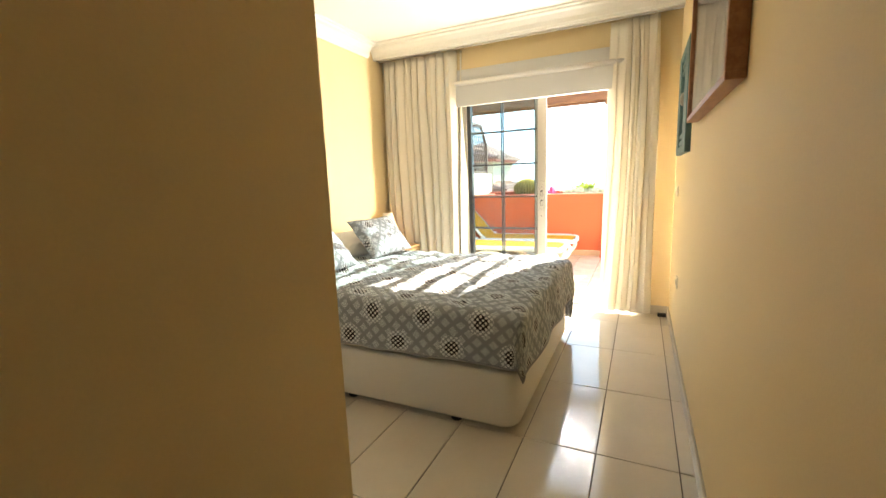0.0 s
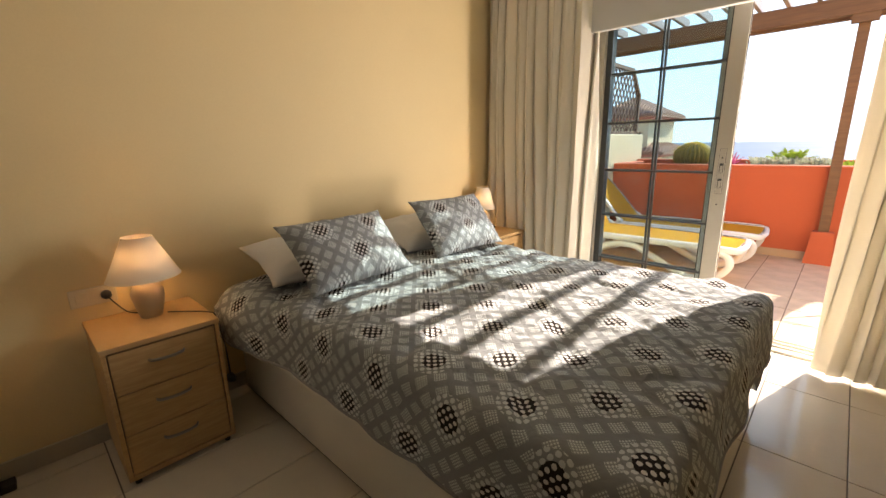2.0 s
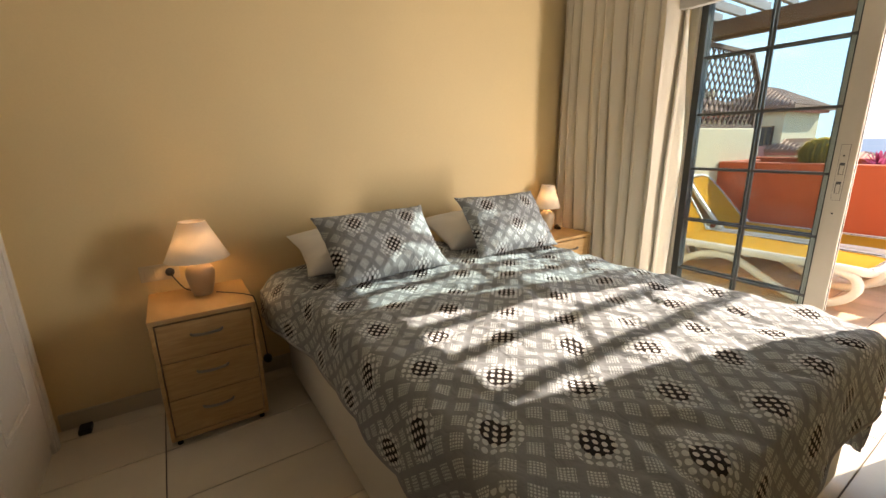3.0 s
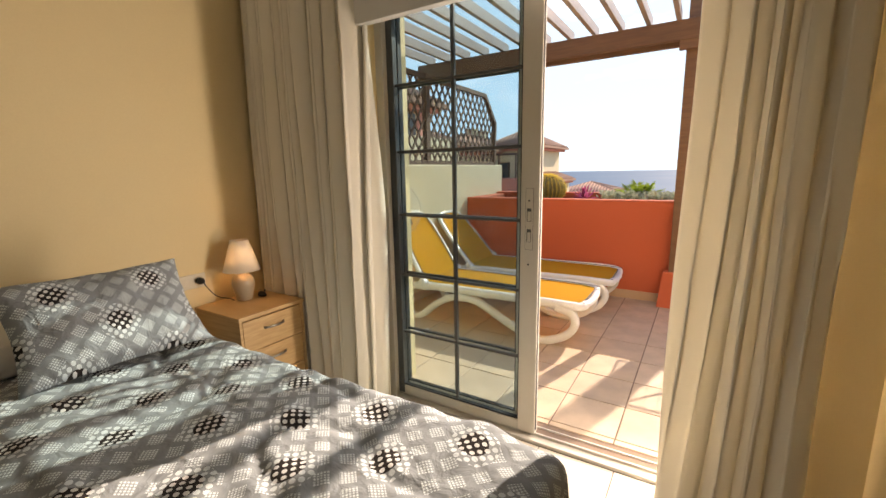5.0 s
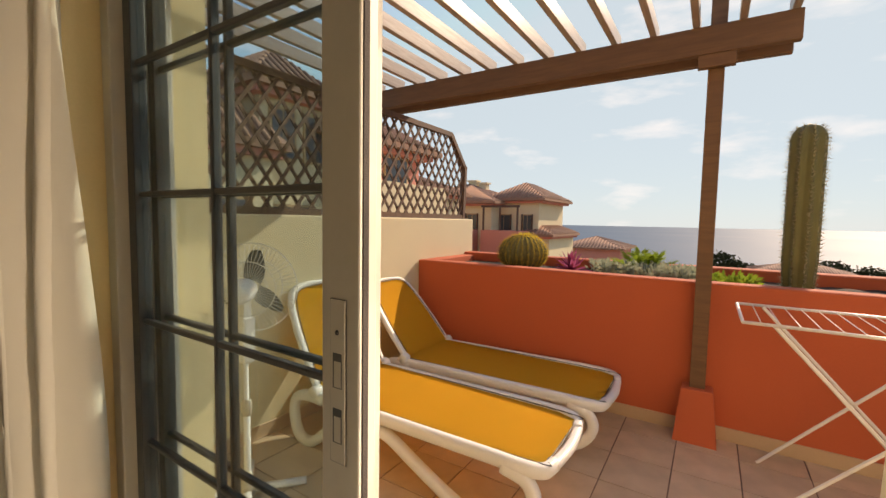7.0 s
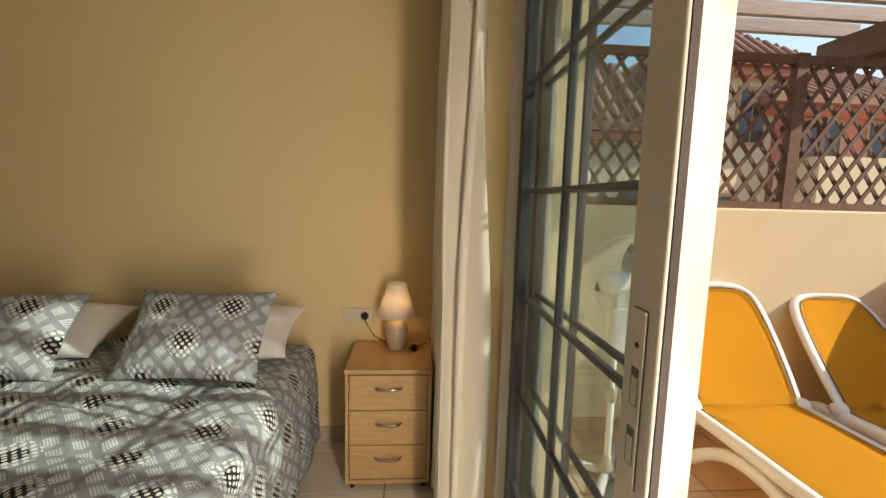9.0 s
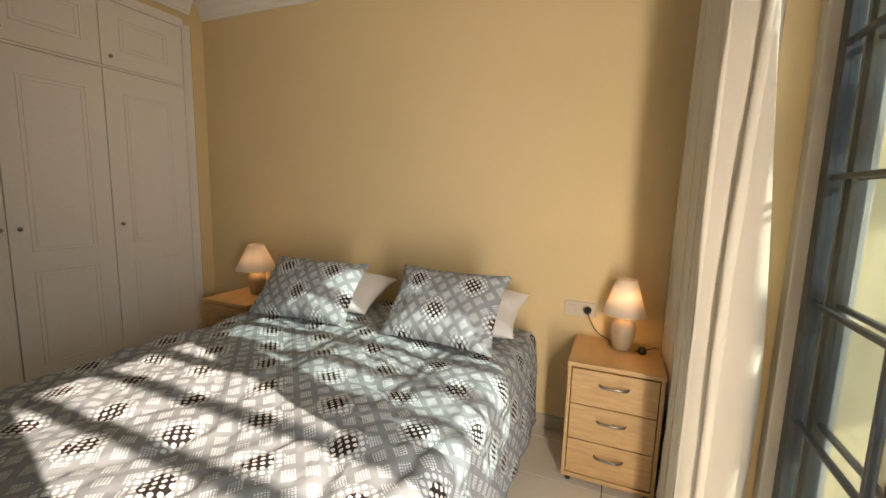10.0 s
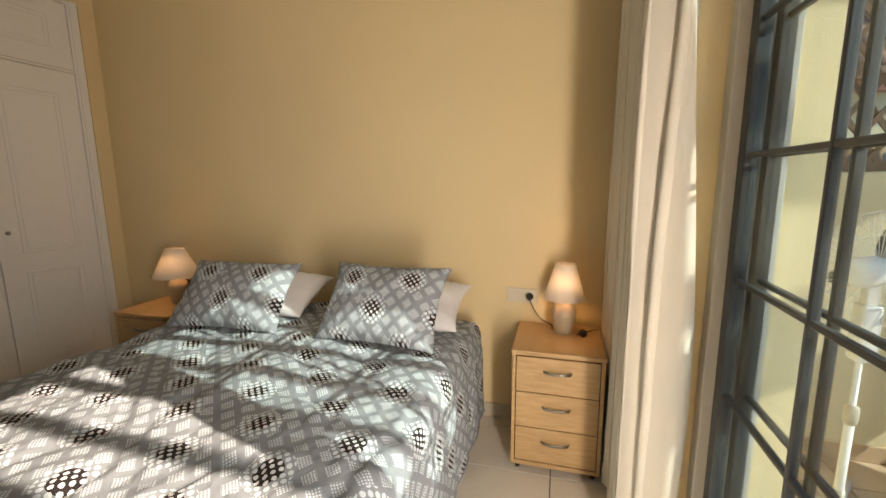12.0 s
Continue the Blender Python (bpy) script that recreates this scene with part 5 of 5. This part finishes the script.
house("cream house with pink eaves and red balconies", (-22.2, -13.7, 26, 34, -6, 2.75), PALE, (1.6, 0.5),
      [("y", -19.4, 0.4, 1.8, 1.4), ("y", -17.0, 0.1, 0.9, 1.8), ("y", -15.2, 0.1, 0.9, 1.8), ("y", -18.6, -2.6, 1.0, 1.4), ("y", -16.5, -2.6, 1.6, 1.5), ("y", -14.7, -2.6, 0.9, 1.4)],
      [(-21.6, 23.6, -1.3, -14.7, 25.95, 0.75), ], [(-17.6, 30.5, 3.6), (-16.7, 30.6, 3.4)])
house("cream tower house with clay tiled hip roof", (-14.3, -10.8, 27.5, 33, -7, 3.0), PALE, (1.25, 0.6),
      [("y", -13.4, 0.5, 1.1, 1.4), ("y", -11.6, 0.6, 0.7, 1.3), ("y", -11.7, -2.4, 0.8, 1.6)], [(-14.1, 25.2, -0.9, -11.3, 27.4, 0.75)])
house("low cream wing with clay tiled roof", (-11.7, -9.9, 27.2, 33, -7, 0.55), PALE, (0.55, 0.4), [("y", -10.5, -2.2, 0.7, 1.6)])
house("pink bungalow with hip roof down the slope", (-21, -12, 66, 76, -12, -2.4), PINK, (1.6, 0.8), [("y", -18, -5.2, 1.4, 1.2), ("y", -14.5, -5.2, 1.4, 1.2)])
house("tall cream neighbouring house behind the trellis", (-17, -9.5, 5.4, 7.5, -6, 4.5), PALE, (1.2, 0.4),
      [("x", 6.0, 2.75, 0.75, 1.25), ("x", 6.95, 2.75, 0.7, 1.25), ("x", 6.2, 0.5, 1.2, 1.2)])
house("low cream neighbouring house with a broad brown tiled roof", (-15, -8.9, -2.5, 5.3, -6, 2.98), PALE, (3.3, 0.3),
      [("x", 4.3, 0.6, 1.0, 1.2), ("x", 1.6, 0.6, 1.0, 1.2)])
house("pink neighbouring house with cream balcony behind the trellis", (-17, -9.5, 7.55, 11.6, -6, 3.75), PINK, (1.5, 0.6),
      [("x", 8.6, 2.3, 1.1, 1.1), ("x", 10.3, 2.3, 1.2, 1.1), ("x", 9.4, 0.4, 1.6, 1.2)],
      [(-9.45, 7.6, 1.5, -8.4, 11.7, 2.45)], [(-13.5, 9.0, 4.6)])
house("cream neighbouring house with tiled roof", (-30, -14, 13.5, 22, -6, 3.0), PALE, (2.0, 0.6),
      [("x", 15.2, 0.9, 1.2, 1.5), ("x", 18.5, 0.9, 1.2, 1.5), ("y", -17, 0.6, 1.4, 1.6)])
house("low white houses far down the slope", (8, 26, 120, 130, -20, -9.0), PALE, (1.6, 0.8), [("y", 12, -13, 1.6, 1.4), ("y", 18, -13, 1.6, 1.4)])


def tree(x, y, z, h, r, seed):
    T = thing("tree", pose(x, y, z), "dark green leafy tree down the slope", "tree", "distant trees")
    rnd = random.Random(seed)
    part("trunk", sweep(bmesh.new(), [(0, 0, -1), (0.1, 0, h * 0.3), (0.0, 0.1, h * 0.6)], r * 0.07, r * 0.07, n=6, power=1), BROWN, T)
    bm = bmesh.new()
    for _ in range(1100):
        v = Vector((rnd.gauss(0, 1), rnd.gauss(0, 1), rnd.gauss(0, 0.8))).normalized() * r * rnd.uniform(0.3, 1.0) ** 0.5
        v *= 1 + 0.35 * noise.noise(v * 0.9 + Vector((seed, 0, 0)))
        v.z = v.z * 0.75 + h * 0.72
        d = Vector((rnd.uniform(-1, 1), rnd.uniform(-1, 1), rnd.uniform(-1, 1))).normalized() * r * 0.13
        s = d.cross(Vector((0.2, 0.5, 0.8))) * 0.6
        bm.faces.new((bm.verts.new(v - d), bm.verts.new(v + s), bm.verts.new(v + d), bm.verts.new(v - s)))
    part("crown", bm, DARKLEAF, T, "dense dark green leaves")


DARKLEAF = surface("dark foliage", (0.04, 0.06, 0.025), 0.7, vary=0.3, big=0.8)
tree(2.0, 150, -19, 12, 5.0, 1)
tree(7.0, 158, -20, 10, 4.4, 2)
tree(27, 150, -18.5, 11, 4.0, 3)
tree(36, 156, -19, 10, 3.6, 4)

# ---- floor tiles ----


def lay_tiles(parent, name, xs, ys, z, gap, material, keep):
    """Separate bevelled tiles between the joint lines; alike tiles share one mesh."""
    made = {}
    for xa, xb in zip(xs, xs[1:]):
        for ya, yb in zip(ys, ys[1:]):
            if not keep(xa, xb, ya, yb):
                continue
            key = (round(xb - xa, 3), round(yb - ya, 3))
            if key not in made:
                bm = bmesh.new()
                w, d = key[0] - gap, key[1] - gap
                rr_ = [[bm.verts.new((sx * (w / 2 - i_), sy * (d / 2 - i_), zz)) for sx, sy in ((-1, -1), (1, -1), (1, 1), (-1, 1))] for i_, zz in ((0, -0.006), (0, -0.001), (0.0015, 0.0))]
                grid_faces(bm, rr_, True)
                bm.faces.new(rr_[-1])
                bmesh.ops.recalc_face_normals(bm, faces=bm.faces)
                me = bpy.data.meshes.new(name)
                bm.to_mesh(me)
                bm.free()
                me.materials.append(material)
                made[key] = me
            ob = new(name, made[key])
            ob.location = ((xa + xb) / 2, (ya + yb) / 2, z)
            ob.parent = parent


def lines(start, step, lo, hi):
    a = start - math.floor((start - lo) / step) * step
    out = [lo] if a - lo > 0.01 else []
    while a < hi - 0.01:
        out.append(a)
        a += step
    return out + [hi]


lay_tiles(floor, "floor_tile", lines(-0.068, 0.342, XB, 0.0), lines(-1.13, 0.652, YC, -0.05), 0.0, 0.005, TILE, lambda a, b, c, d: True)
lay_tiles(terrace, "terrace_tile", lines(-1.10, 0.318, XT, 1.6), lines(1.735, 0.318, 0.10, YP), ZT, 0.007, TERRA, lambda a, b, c, d: True)
